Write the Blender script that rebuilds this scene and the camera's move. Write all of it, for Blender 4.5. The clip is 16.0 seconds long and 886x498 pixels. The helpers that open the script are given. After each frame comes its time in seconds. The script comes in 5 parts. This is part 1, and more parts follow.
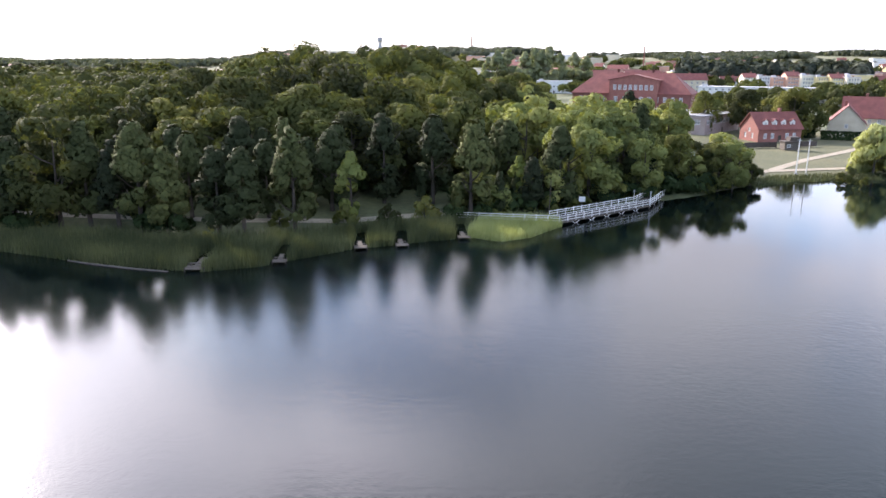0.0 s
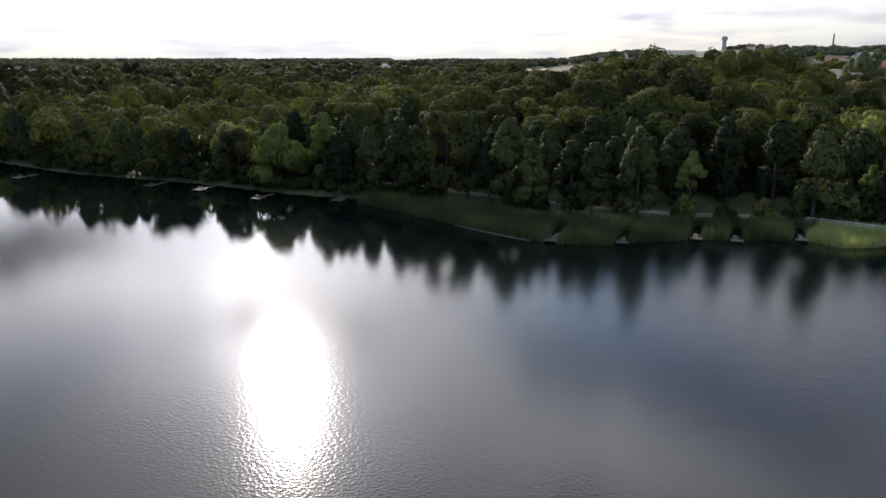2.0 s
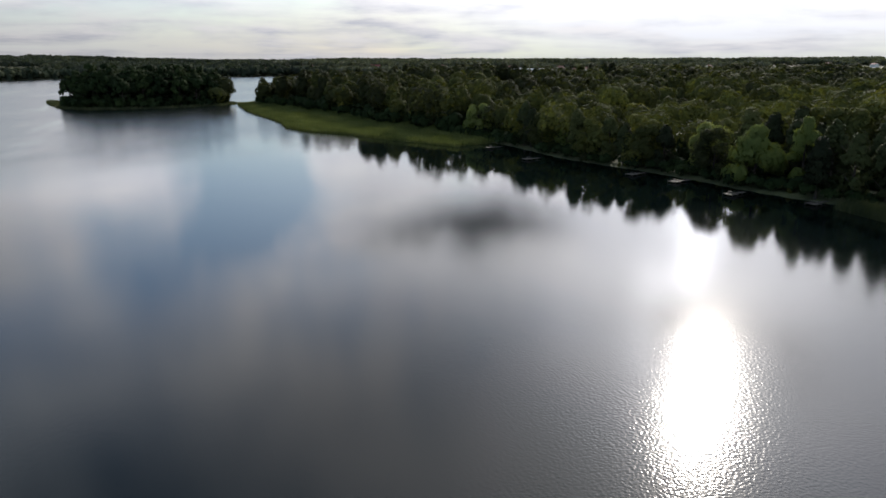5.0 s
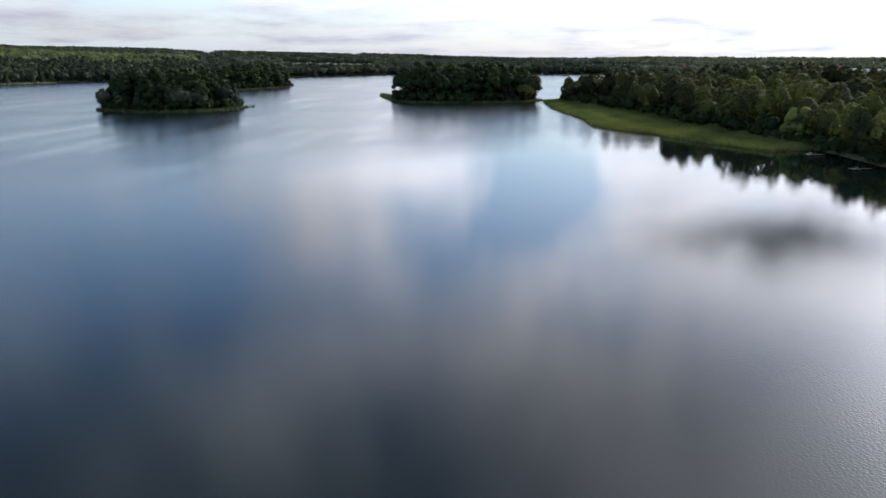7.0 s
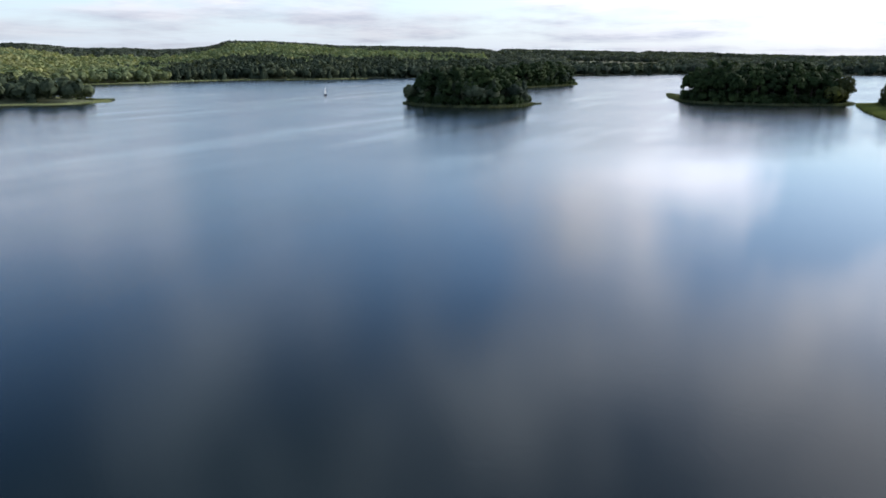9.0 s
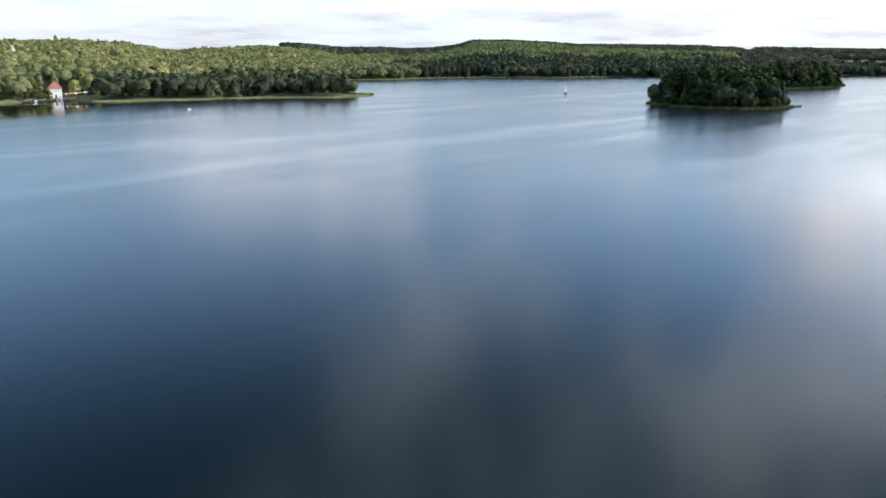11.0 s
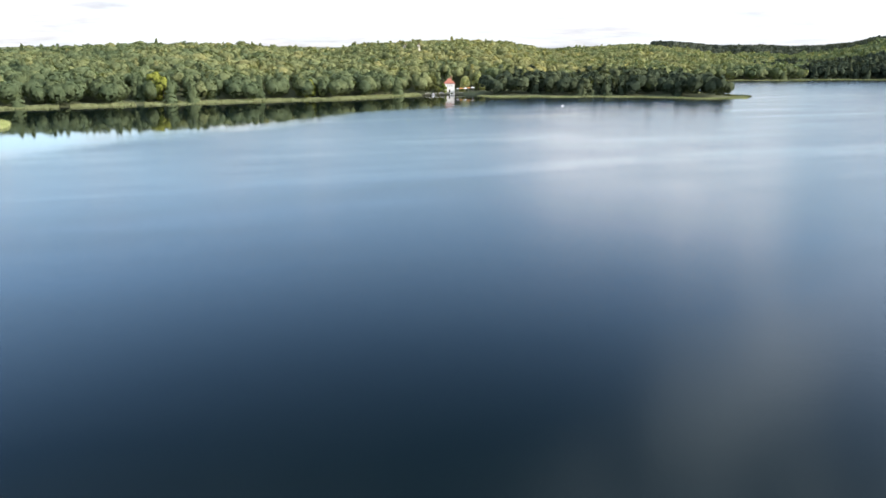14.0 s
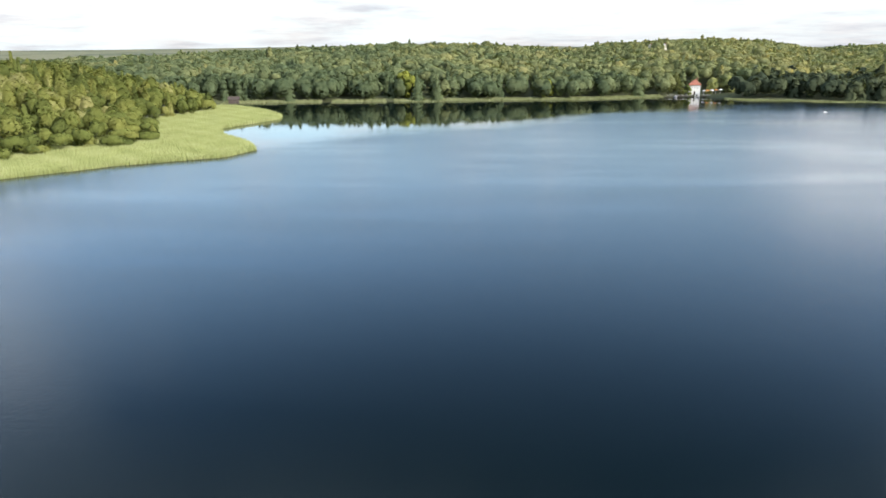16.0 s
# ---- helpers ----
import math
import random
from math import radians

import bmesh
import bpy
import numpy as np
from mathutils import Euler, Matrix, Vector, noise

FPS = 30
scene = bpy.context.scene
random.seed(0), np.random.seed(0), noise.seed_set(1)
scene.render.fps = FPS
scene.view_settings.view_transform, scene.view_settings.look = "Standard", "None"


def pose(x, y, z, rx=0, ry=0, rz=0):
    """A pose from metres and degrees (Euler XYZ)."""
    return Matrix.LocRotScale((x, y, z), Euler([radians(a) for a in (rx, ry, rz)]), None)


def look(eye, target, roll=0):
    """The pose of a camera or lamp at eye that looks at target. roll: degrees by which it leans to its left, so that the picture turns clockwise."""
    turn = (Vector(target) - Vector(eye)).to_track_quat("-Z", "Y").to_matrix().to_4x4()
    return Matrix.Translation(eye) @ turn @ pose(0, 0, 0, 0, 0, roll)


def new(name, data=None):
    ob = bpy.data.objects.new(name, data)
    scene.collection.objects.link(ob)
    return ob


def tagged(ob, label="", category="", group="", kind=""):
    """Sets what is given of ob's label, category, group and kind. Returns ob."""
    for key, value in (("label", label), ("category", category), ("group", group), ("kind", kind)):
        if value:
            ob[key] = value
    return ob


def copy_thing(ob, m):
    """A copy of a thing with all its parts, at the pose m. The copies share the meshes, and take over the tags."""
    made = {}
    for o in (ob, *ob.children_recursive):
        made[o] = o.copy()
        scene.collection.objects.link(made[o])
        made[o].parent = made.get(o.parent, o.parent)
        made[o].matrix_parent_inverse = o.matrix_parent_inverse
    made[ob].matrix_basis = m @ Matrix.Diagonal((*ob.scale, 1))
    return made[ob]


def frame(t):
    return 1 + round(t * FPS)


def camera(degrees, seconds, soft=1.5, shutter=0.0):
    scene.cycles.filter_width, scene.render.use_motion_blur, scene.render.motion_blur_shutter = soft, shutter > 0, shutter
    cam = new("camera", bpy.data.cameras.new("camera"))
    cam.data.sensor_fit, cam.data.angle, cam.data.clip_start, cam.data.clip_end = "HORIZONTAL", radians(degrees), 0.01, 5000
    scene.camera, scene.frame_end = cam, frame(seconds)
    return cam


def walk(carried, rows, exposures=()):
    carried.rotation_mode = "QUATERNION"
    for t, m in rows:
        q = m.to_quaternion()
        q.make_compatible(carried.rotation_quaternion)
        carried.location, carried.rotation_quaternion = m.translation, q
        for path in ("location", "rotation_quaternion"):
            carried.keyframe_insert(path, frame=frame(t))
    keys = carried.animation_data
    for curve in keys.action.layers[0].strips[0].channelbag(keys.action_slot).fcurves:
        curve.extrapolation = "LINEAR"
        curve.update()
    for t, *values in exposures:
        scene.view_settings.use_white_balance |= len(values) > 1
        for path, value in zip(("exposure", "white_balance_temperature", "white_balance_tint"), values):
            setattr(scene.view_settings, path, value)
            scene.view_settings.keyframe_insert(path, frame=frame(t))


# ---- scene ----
# ---- camera and its flight ----
cam = camera(63.15, 16.0, soft=1.5)
walk(cam, [
    (0, pose(0.00, 0.00, 26.00, 75.32, -0.18, 14.19)),
    (0.5, pose(0.44, -4.42, 26.33, 75.32, -0.23, 21.32)),
    (1, pose(1.13, -8.49, 26.63, 75.30, -0.24, 27.48)),
    (1.5, pose(2.04, -12.23, 26.91, 75.25, -0.26, 33.64)),
    (2, pose(3.16, -15.65, 27.18, 75.22, -0.15, 39.49)),
    (2.5, pose(4.46, -18.77, 27.42, 75.18, -0.12, 45.37)),
    (3, pose(5.93, -21.60, 27.64, 75.17, -0.05, 51.02)),
    (3.5, pose(7.56, -24.16, 27.85, 75.14, 0.07, 56.80)),
    (4, pose(9.31, -26.45, 28.05, 75.14, 0.13, 62.50)),
    (6.5, pose(19.40, -34.47, 28.81, 75.08, 0.03, 91.10)),
    (7, pose(21.55, -35.48, 28.93, 75.04, 0.01, 96.73)),
    (7.5, pose(23.71, -36.32, 29.04, 75.00, 0.03, 102.33)),
    (8, pose(25.84, -37.02, 29.15, 74.99, 0.08, 108.08)),
    (8.5, pose(27.94, -37.57, 29.25, 74.97, 0.11, 113.59)),
    (9, pose(29.98, -38.00, 29.35, 74.92, 0.05, 118.09)),
    (11.5, pose(38.71, -38.74, 29.81, 74.77, -0.02, 140.78)),
    (12, pose(40.03, -38.71, 29.91, 74.73, -0.10, 145.42)),
    (12.5, pose(41.16, -38.65, 30.00, 74.71, -0.05, 150.08)),
    (13, pose(42.09, -38.57, 30.11, 74.72, 0.03, 154.76)),
    (13.5, pose(42.80, -38.49, 30.22, 74.72, 0.12, 159.20)),
    (14, pose(43.26, -38.42, 30.33, 74.70, 0.08, 163.78)),
    (14.5, pose(43.46, -38.38, 30.46, 74.67, 0.10, 168.26)),
    (15, pose(43.39, -38.38, 30.59, 74.65, 0.13, 172.79)),
    (15.5, pose(43.01, -38.43, 30.74, 74.65, 0.13, 177.51)),
    (16, pose(42.32, -38.55, 30.89, 74.67, 0.14, 182.21)),
], exposures=[(0, 1.07, 6500, 22), (1.0, 0.68, 6500, 26), (1.5, 0.2, 6500, 28), (2.0, -0.3, 6500, 16), (3.0, -0.75, 6500, 12), (4.2, -0.8, 6500, 12), (6.5, -0.2, 6300, 14), (7.5, -0.08, 6080, 14), (9, 0.05, 6050, 13), (12, 0.5, 6400, 12), (14.5, 0.62, 6580, 11), (16, 0.46, 6600, 10)])

# ---- sky, sun ----
SUN_AZ, SUN_EL = radians(52.6), radians(26)   # azimuth to the left of +y
world = bpy.data.worlds.new("sky")
scene.world = world
world.use_nodes = True


def link(tree, a, b):
    tree.links.new(a, b)


def node(tree, kind, **values):
    n = tree.nodes.new(kind)
    for key, value in values.items():
        if key in n.inputs:
            n.inputs[key].default_value = value
    return n


def math_node(tree, op, a, b=None):
    n = tree.nodes.new("ShaderNodeMath")
    n.operation = op
    for i, v in enumerate((a, b)):
        if v is None:
            continue
        if isinstance(v, (int, float)):
            n.inputs[i].default_value = v
        else:
            tree.links.new(v, n.inputs[i])
    return n.outputs[0]


def mix_colour(tree, fac, a, b, mode="MIX"):
    n = tree.nodes.new("ShaderNodeMix")
    n.data_type, n.blend_type = "RGBA", mode
    for socket, v in ((n.inputs[0], fac), (n.inputs[6], a), (n.inputs[7], b)):
        if isinstance(v, (int, float)):
            socket.default_value = v
        elif isinstance(v, tuple):
            socket.default_value = (*v, 1)[:4]
        else:
            tree.links.new(v, socket)
    return n.outputs[2]


def ramp(tree, fac, stops):
    n = tree.nodes.new("ShaderNodeValToRGB")
    while len(n.color_ramp.elements) < len(stops):
        n.color_ramp.elements.new(0.5)
    for e, (at, col) in zip(n.color_ramp.elements, stops):
        e.position, e.color = at, (*col, 1) if isinstance(col, tuple) else (col, col, col, 1)
    tree.links.new(fac, n.inputs[0])
    return n.outputs[0]


def noise_tex(tree, vec, scale, detail=4.0, rough=0.55):
    n = node(tree, "ShaderNodeTexNoise", Scale=scale, Detail=detail, Roughness=rough)
    link(tree, vec, n.inputs["Vector"])
    return n.outputs[0]


# cloud patches fitted to the reflections the camera sees; bearing, height, width, depth in degrees, and weight: thick
# where positive, clear where negative
FITTED_CLOUDS = [(30, 19.5, 7, 3, -0.4), (19, 23.8, 9, 3.2, -0.39), (40, 28, 7, 6, 0.3), (140, 25, 7, 8, 0.13), (135, 12, 9, 5, -0.14), (20, 16, 5, 4, 0.25), (11, 17, 4, 5, 0.2), (44, 24, 12, 8, 0.3), (52, 15, 6, 5, 0.3), (28, 22, 5, 2.5, -0.2), (13, 25, 6, 2, -0.2), (27, 30, 19, 5, 0.34), (-14, 22, 14, 14, 0.12), (87, 10, 5, 2.5, -0.28), (93, 18, 9, 5, 0.1),
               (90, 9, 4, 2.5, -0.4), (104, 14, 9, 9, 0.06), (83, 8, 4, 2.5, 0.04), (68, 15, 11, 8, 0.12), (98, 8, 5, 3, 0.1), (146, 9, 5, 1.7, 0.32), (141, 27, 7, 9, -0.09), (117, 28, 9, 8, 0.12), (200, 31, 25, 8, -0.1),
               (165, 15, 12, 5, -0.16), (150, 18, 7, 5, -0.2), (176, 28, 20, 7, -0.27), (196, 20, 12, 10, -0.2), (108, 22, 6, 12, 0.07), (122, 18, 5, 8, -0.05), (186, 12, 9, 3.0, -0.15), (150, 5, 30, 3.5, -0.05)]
# tone patches fitted the same way: dimmer where positive, brighter where negative
FITTED_TONES = [(79, 9, 8, 5, 0.3), (131, 28, 9, 9, 0.36), (196, 8, 20, 5, 0.4), (172, 31, 24, 7, 0.35), (31, 10, 11, 5, 0.45), (62, 20, 7, 5, -0.15), (14, 13, 17, 7, 0.45), (116, 13, 12, 8, 0.5), (24, 32, 18, 6, -1.0), (-8, 13, 14, 6, 0.35), (71, 13.2, 6.5, 1.9, 0.85), (46, 21, 3.5, 2.0, 0.6), (-12, 24, 20, 10, 0.3), (53.5, 18.8, 4, 1.2, 0.85), (80, 26, 17, 8, 0.31), (125, 28, 40, 6, 0.15), (150, 6, 26, 5, 0.1)]


def make_sky():
    tree = world.node_tree
    tree.nodes.clear()
    sky = tree.nodes.new("ShaderNodeTexSky")
    sky.sky_type, sky.sun_disc = "NISHITA", False
    sky.sun_elevation, sky.sun_rotation = SUN_EL, -SUN_AZ
    sky.air_density, sky.dust_density, sky.ozone_density = 1.0, 1.2, 1.5
    co = tree.nodes.new("ShaderNodeTexCoord")
    sep = tree.nodes.new("ShaderNodeSeparateXYZ")
    link(tree, co.outputs["Generated"], sep.inputs[0])
    up = math_node(tree, "ADD", math_node(tree, "MAXIMUM", sep.outputs[2], 0.0), 0.10)
    flat = tree.nodes.new("ShaderNodeCombineXYZ")
    link(tree, math_node(tree, "DIVIDE", sep.outputs[0], up), flat.inputs[0])
    link(tree, math_node(tree, "DIVIDE", sep.outputs[1], up), flat.inputs[1])
    big = node(tree, "ShaderNodeTexNoise", Scale=0.62, Detail=7.0, Roughness=0.55, Distortion=0.3)
    link(tree, flat.outputs[0], big.inputs["Vector"])
    shade = node(tree, "ShaderNodeTexNoise", Scale=1.3, Detail=5.0, Roughness=0.6)
    link(tree, flat.outputs[0], shade.inputs["Vector"])
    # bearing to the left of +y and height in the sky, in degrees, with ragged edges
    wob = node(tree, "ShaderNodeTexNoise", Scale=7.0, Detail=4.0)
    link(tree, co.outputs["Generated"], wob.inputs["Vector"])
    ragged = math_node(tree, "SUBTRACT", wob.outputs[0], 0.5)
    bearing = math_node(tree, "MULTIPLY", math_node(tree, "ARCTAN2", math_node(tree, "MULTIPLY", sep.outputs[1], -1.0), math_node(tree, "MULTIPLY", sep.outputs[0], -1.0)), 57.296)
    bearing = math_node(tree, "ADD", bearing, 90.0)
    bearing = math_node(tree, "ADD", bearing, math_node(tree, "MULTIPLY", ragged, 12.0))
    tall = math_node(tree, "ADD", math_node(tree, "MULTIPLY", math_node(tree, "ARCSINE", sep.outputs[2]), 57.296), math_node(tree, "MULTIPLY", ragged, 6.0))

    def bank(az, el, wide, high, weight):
        """A soft patch of the given weight at a bearing and height: cloud, clear gap or change of tone."""
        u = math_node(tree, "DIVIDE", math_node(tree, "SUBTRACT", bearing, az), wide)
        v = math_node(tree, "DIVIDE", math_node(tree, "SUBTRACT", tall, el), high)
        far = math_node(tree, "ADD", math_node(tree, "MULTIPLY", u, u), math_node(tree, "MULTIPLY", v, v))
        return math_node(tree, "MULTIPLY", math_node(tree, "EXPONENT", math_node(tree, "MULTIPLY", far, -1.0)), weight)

    tufts = tree.nodes.new("ShaderNodeVectorMath")
    tufts.operation = "MULTIPLY"
    link(tree, co.outputs["Generated"], tufts.inputs[0])
    tufts.inputs[1].default_value = (1, 1, 0.4)
    tuft = noise_tex(tree, tufts.outputs[0], 13.0, 4, 0.5)
    density = math_node(tree, "ADD", big.outputs[0], math_node(tree, "MULTIPLY", math_node(tree, "SUBTRACT", tuft, 0.5), 0.30))
    for row in FITTED_CLOUDS:
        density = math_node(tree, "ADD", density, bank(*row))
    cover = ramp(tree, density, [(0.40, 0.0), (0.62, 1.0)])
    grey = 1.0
    for row in FITTED_TONES:
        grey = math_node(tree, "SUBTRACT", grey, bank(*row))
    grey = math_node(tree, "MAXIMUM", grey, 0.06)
    # clouds are brighter towards the sun and higher up, paler and duller at the horizon
    facing = tree.nodes.new("ShaderNodeVectorMath")
    facing.operation = "DOT_PRODUCT"
    link(tree, co.outputs["Generated"], facing.inputs[0])
    facing.inputs[1].default_value = (-math.sin(SUN_AZ) * math.cos(SUN_EL), math.cos(SUN_AZ) * math.cos(SUN_EL), math.sin(SUN_EL))
    d = math_node(tree, "MAXIMUM", facing.outputs["Value"], 0.0)
    glow = math_node(tree, "ADD", math_node(tree, "MULTIPLY", math_node(tree, "POWER", d, 3.0), 1.1), math_node(tree, "MULTIPLY", math_node(tree, "POWER", d, 60.0), 2.6))
    glow = math_node(tree, "ADD", glow, bank(55, 18, 2.2, 7, 2.8))   # bright patch beside the sun, placed to fit the sun column seen on the water
    glow = math_node(tree, "MULTIPLY", math_node(tree, "ADD", glow, 1.0), grey)
    lift = ramp(tree, sep.outputs[2], [(0.0, 0.32), (0.05, 0.43), (0.14, 1.05), (0.28, 1.0), (0.42, 0.78), (0.6, 0.58)])
    tone = ramp(tree, shade.outputs[0], [(0.35, (9.2, 9.6, 10.6)), (0.62, (13.2, 13.2, 13.4))])
    tone = mix_colour(tree, 1.0, mix_colour(tree, 1.0, tone, lift, "MULTIPLY"), glow, "MULTIPLY")
    # seen away from the sun, the high clouds take on the blue of the sky
    away = math_node(tree, "MULTIPLY", ramp(tree, d, [(0.35, 1.0), (0.88, 0.0)]), ramp(tree, sep.outputs[2], [(0.26, 0.0), (0.42, 1.0)]))
    tone = mix_colour(tree, away, tone, mix_colour(tree, 1.0, tone, (0.80, 0.98, 1.10), "MULTIPLY"))
    low = ramp(tree, sep.outputs[2], [(0.0, 0.8), (0.10, 0.35), (0.30, 0.0)])
    blue = mix_colour(tree, 1.0, sky.outputs[0], ramp(tree, sep.outputs[2], [(0.0, (1.4, 1.6, 1.75)), (0.30, (1.4, 1.65, 1.85)), (0.40, (0.62, 0.84, 1.06)), (0.5, (0.27, 0.43, 0.60))]), "MULTIPLY")
    blue = mix_colour(tree, 1.0, blue, (19.0, 19.3, 19.8), "DARKEN")   # caps the sky's brightness and warmth round the sun
    hazy = mix_colour(tree, low, blue, (5.0, 5.4, 6.0))
    full = mix_colour(tree, math_node(tree, "MULTIPLY", cover, 0.96), hazy, tone)
    back = tree.nodes.new("ShaderNodeBackground")
    back.inputs[1].default_value = 0.15
    link(tree, full, back.inputs[0])
    out = tree.nodes.new("ShaderNodeOutputWorld")
    link(tree, back.outputs[0], out.inputs[0])


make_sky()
sun = new("sun", bpy.data.lights.new("sun", "SUN"))
sun.data.energy, sun.data.angle, sun.data.color = 5.0, radians(0.6), (1.0, 0.93, 0.82)
to_sun = Vector((-math.sin(SUN_AZ) * math.cos(SUN_EL), math.cos(SUN_AZ) * math.cos(SUN_EL), math.sin(SUN_EL)))
sun.matrix_world = look(to_sun * 500, (0, 0, 0))

# ---- materials ----


def material(name):
    m = bpy.data.materials.new(name)
    m.use_nodes = True
    tree = m.node_tree
    return m, tree, tree.nodes["Principled BSDF"], tree.nodes["Material Output"]


def bump(tree, bsdf, height, distance, strength=1.0):
    b = tree.nodes.new("ShaderNodeBump")
    b.inputs["Strength"].default_value, b.inputs["Distance"].default_value = strength, distance
    link(tree, height, b.inputs["Height"])
    link(tree, b.outputs[0], bsdf.inputs["Normal"])


def place(tree, kind="Object"):
    return tree.nodes.new("ShaderNodeTexCoord").outputs[kind]


def plain(name, dark, light, scale=3.0, rough=0.7, relief=0.01, metal=0.0, stain=0.25):
    """A painted, plastered, wooden or tiled surface: two tones, finer grain, stains and light relief."""
    m, tree, bsdf, _ = material(name)
    co = place(tree)
    broad, fine = noise_tex(tree, co, scale), noise_tex(tree, co, scale * 9, 6)
    tone = ramp(tree, broad, [(0.35, dark), (0.65, light)])
    tone = mix_colour(tree, stain, tone, ramp(tree, fine, [(0.3, tuple(c * 0.6 for c in dark)), (0.7, light)]))
    info = tree.nodes.new("ShaderNodeObjectInfo")
    vary = ramp(tree, info.outputs["Random"], [(0.0, 0.88), (1.0, 1.08)])
    link(tree, mix_colour(tree, 1.0, tone, vary, "MULTIPLY"), bsdf.inputs["Base Color"])
    bsdf.inputs["Roughness"].default_value, bsdf.inputs["Metallic"].default_value = rough, metal
    if relief:
        bump(tree, bsdf, fine, relief)
    return m


def foliage(name, stops, see=0.3, grain=4.0):
    """Leaves: the tint of each tree from its own attribute or its object's random number, then a little from leaf to leaf."""
    m, tree, bsdf, out = material(name)
    info = tree.nodes.new("ShaderNodeObjectInfo")
    tint = tree.nodes.new("ShaderNodeAttribute")
    tint.attribute_name = "tint"
    geo = tree.nodes.new("ShaderNodeNewGeometry")
    joined = math_node(tree, "GREATER_THAN", tint.outputs["Fac"], 0.004)
    single = math_node(tree, "MULTIPLY", info.outputs["Random"], math_node(tree, "SUBTRACT", 1.0, joined))
    mixed = math_node(tree, "ADD", single, tint.outputs["Fac"])
    mixed = math_node(tree, "ADD", math_node(tree, "MULTIPLY", mixed, 0.86), math_node(tree, "MULTIPLY", geo.outputs["Random Per Island"], 0.14))
    tone = ramp(tree, mixed, stops)
    link(tree, tone, bsdf.inputs["Base Color"])
    bsdf.inputs["Roughness"].default_value = 0.85
    bsdf.inputs["Specular IOR Level"].default_value = 0.08
    leaf = tree.nodes.new("ShaderNodeBsdfTranslucent")
    link(tree, mix_colour(tree, 1.0, tone, (1.0, 1.0, 0.45), "MULTIPLY"), leaf.inputs[0])
    mix = tree.nodes.new("ShaderNodeMixShader")
    mix.inputs[0].default_value = see
    link(tree, bsdf.outputs[0], mix.inputs[1])
    link(tree, leaf.outputs[0], mix.inputs[2])
    if grain:   # ragged gaps between the leaves of a clump
        gaps = ramp(tree, noise_tex(tree, place(tree), grain, 2.0, 0.6), [(0.37, 0.0), (0.41, 1.0)])
        cut = tree.nodes.new("ShaderNodeMixShader")
        link(tree, gaps, cut.inputs[0])
        link(tree, tree.nodes.new("ShaderNodeBsdfTransparent").outputs[0], cut.inputs[1])
        link(tree, mix.outputs[0], cut.inputs[2])
        link(tree, cut.outputs[0], out.inputs[0])
    else:
        link(tree, mix.outputs[0], out.inputs[0])
    return m


LEAF = foliage("leaf_green", [(0.0, (0.036, 0.042, 0.022)), (0.35, (0.068, 0.078, 0.030)), (0.65, (0.112, 0.125, 0.040)), (0.85, (0.15, 0.155, 0.048)), (1.0, (0.185, 0.175, 0.058))], 0.42)
# darker copy of the green leaf, with backlit shade put into it
LEAF_ALDER = foliage("leaf_alder", [(0.0, (0.019, 0.025, 0.014)), (0.4, (0.036, 0.046, 0.020)), (0.8, (0.064, 0.076, 0.028)), (1.0, (0.115, 0.12, 0.041))], 0.08)
# paler leaf copy: sunlight and haze on the hills are put into the colour
LEAF_SOUTH = foliage("leaf_mixed_sunlit", [(0.0, (0.082, 0.115, 0.064)), (0.30, (0.140, 0.172, 0.088)), (0.60, (0.205, 0.224, 0.104)), (0.90, (0.28, 0.272, 0.125)), (1.0, (0.40, 0.345, 0.10))], 0.36, 2.2)
# brightened leaf copy with the bank's sunlight put into its colour
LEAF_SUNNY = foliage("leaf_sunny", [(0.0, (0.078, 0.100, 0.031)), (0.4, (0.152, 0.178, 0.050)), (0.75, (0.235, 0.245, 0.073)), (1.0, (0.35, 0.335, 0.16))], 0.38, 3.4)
LEAF_PALE = foliage("leaf_willow", [(0.0, (0.12, 0.16, 0.045)), (0.5, (0.18, 0.22, 0.07)), (1.0, (0.25, 0.28, 0.10))], 0.45, 5.0)
# greyed leaf: its pale end stands in for haze over the distance
LEAF_HAZED = foliage("leaf_hazed", [(0.0, (0.030, 0.040, 0.034)), (0.5, (0.052, 0.064, 0.048)), (1.0, (0.13, 0.14, 0.105))], 0.3, 1.0)
# near-black leaf: the shaded look of islands and thickets is put into its colour
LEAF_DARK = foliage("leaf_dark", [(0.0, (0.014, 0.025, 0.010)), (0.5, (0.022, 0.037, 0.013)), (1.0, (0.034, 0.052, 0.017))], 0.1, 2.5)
# darker leaf copy: the headland's shade is put into its colour
LEAF_HEADLAND = foliage("leaf_headland", [(0.0, (0.035, 0.050, 0.034)), (0.5, (0.062, 0.080, 0.048)), (1.0, (0.11, 0.125, 0.062))], 0.25, 2.2)
# darkened leaf that holds the cloud shadow over the far slope
LEAF_SHADED = foliage("leaf_shaded", [(0.0, (0.022, 0.033, 0.024)), (0.5, (0.045, 0.060, 0.038)), (1.0, (0.10, 0.11, 0.055))], 0.1, 2.2)
# lighter leaf: sun dapple and flare veil are put into its colour
LEAF_LIGHT = foliage("leaf_light", [(0.0, (0.085, 0.11, 0.042)), (0.5, (0.18, 0.205, 0.07)), (1.0, (0.29, 0.305, 0.11))], 0.35)
# grey-green leaf, paled so that the haze over the far row is in it
LEAF_POPLAR = foliage("leaf_poplar", [(0.0, (0.17, 0.20, 0.11)), (0.5, (0.23, 0.26, 0.15)), (1.0, (0.30, 0.32, 0.20))], 0.45, 3.0)
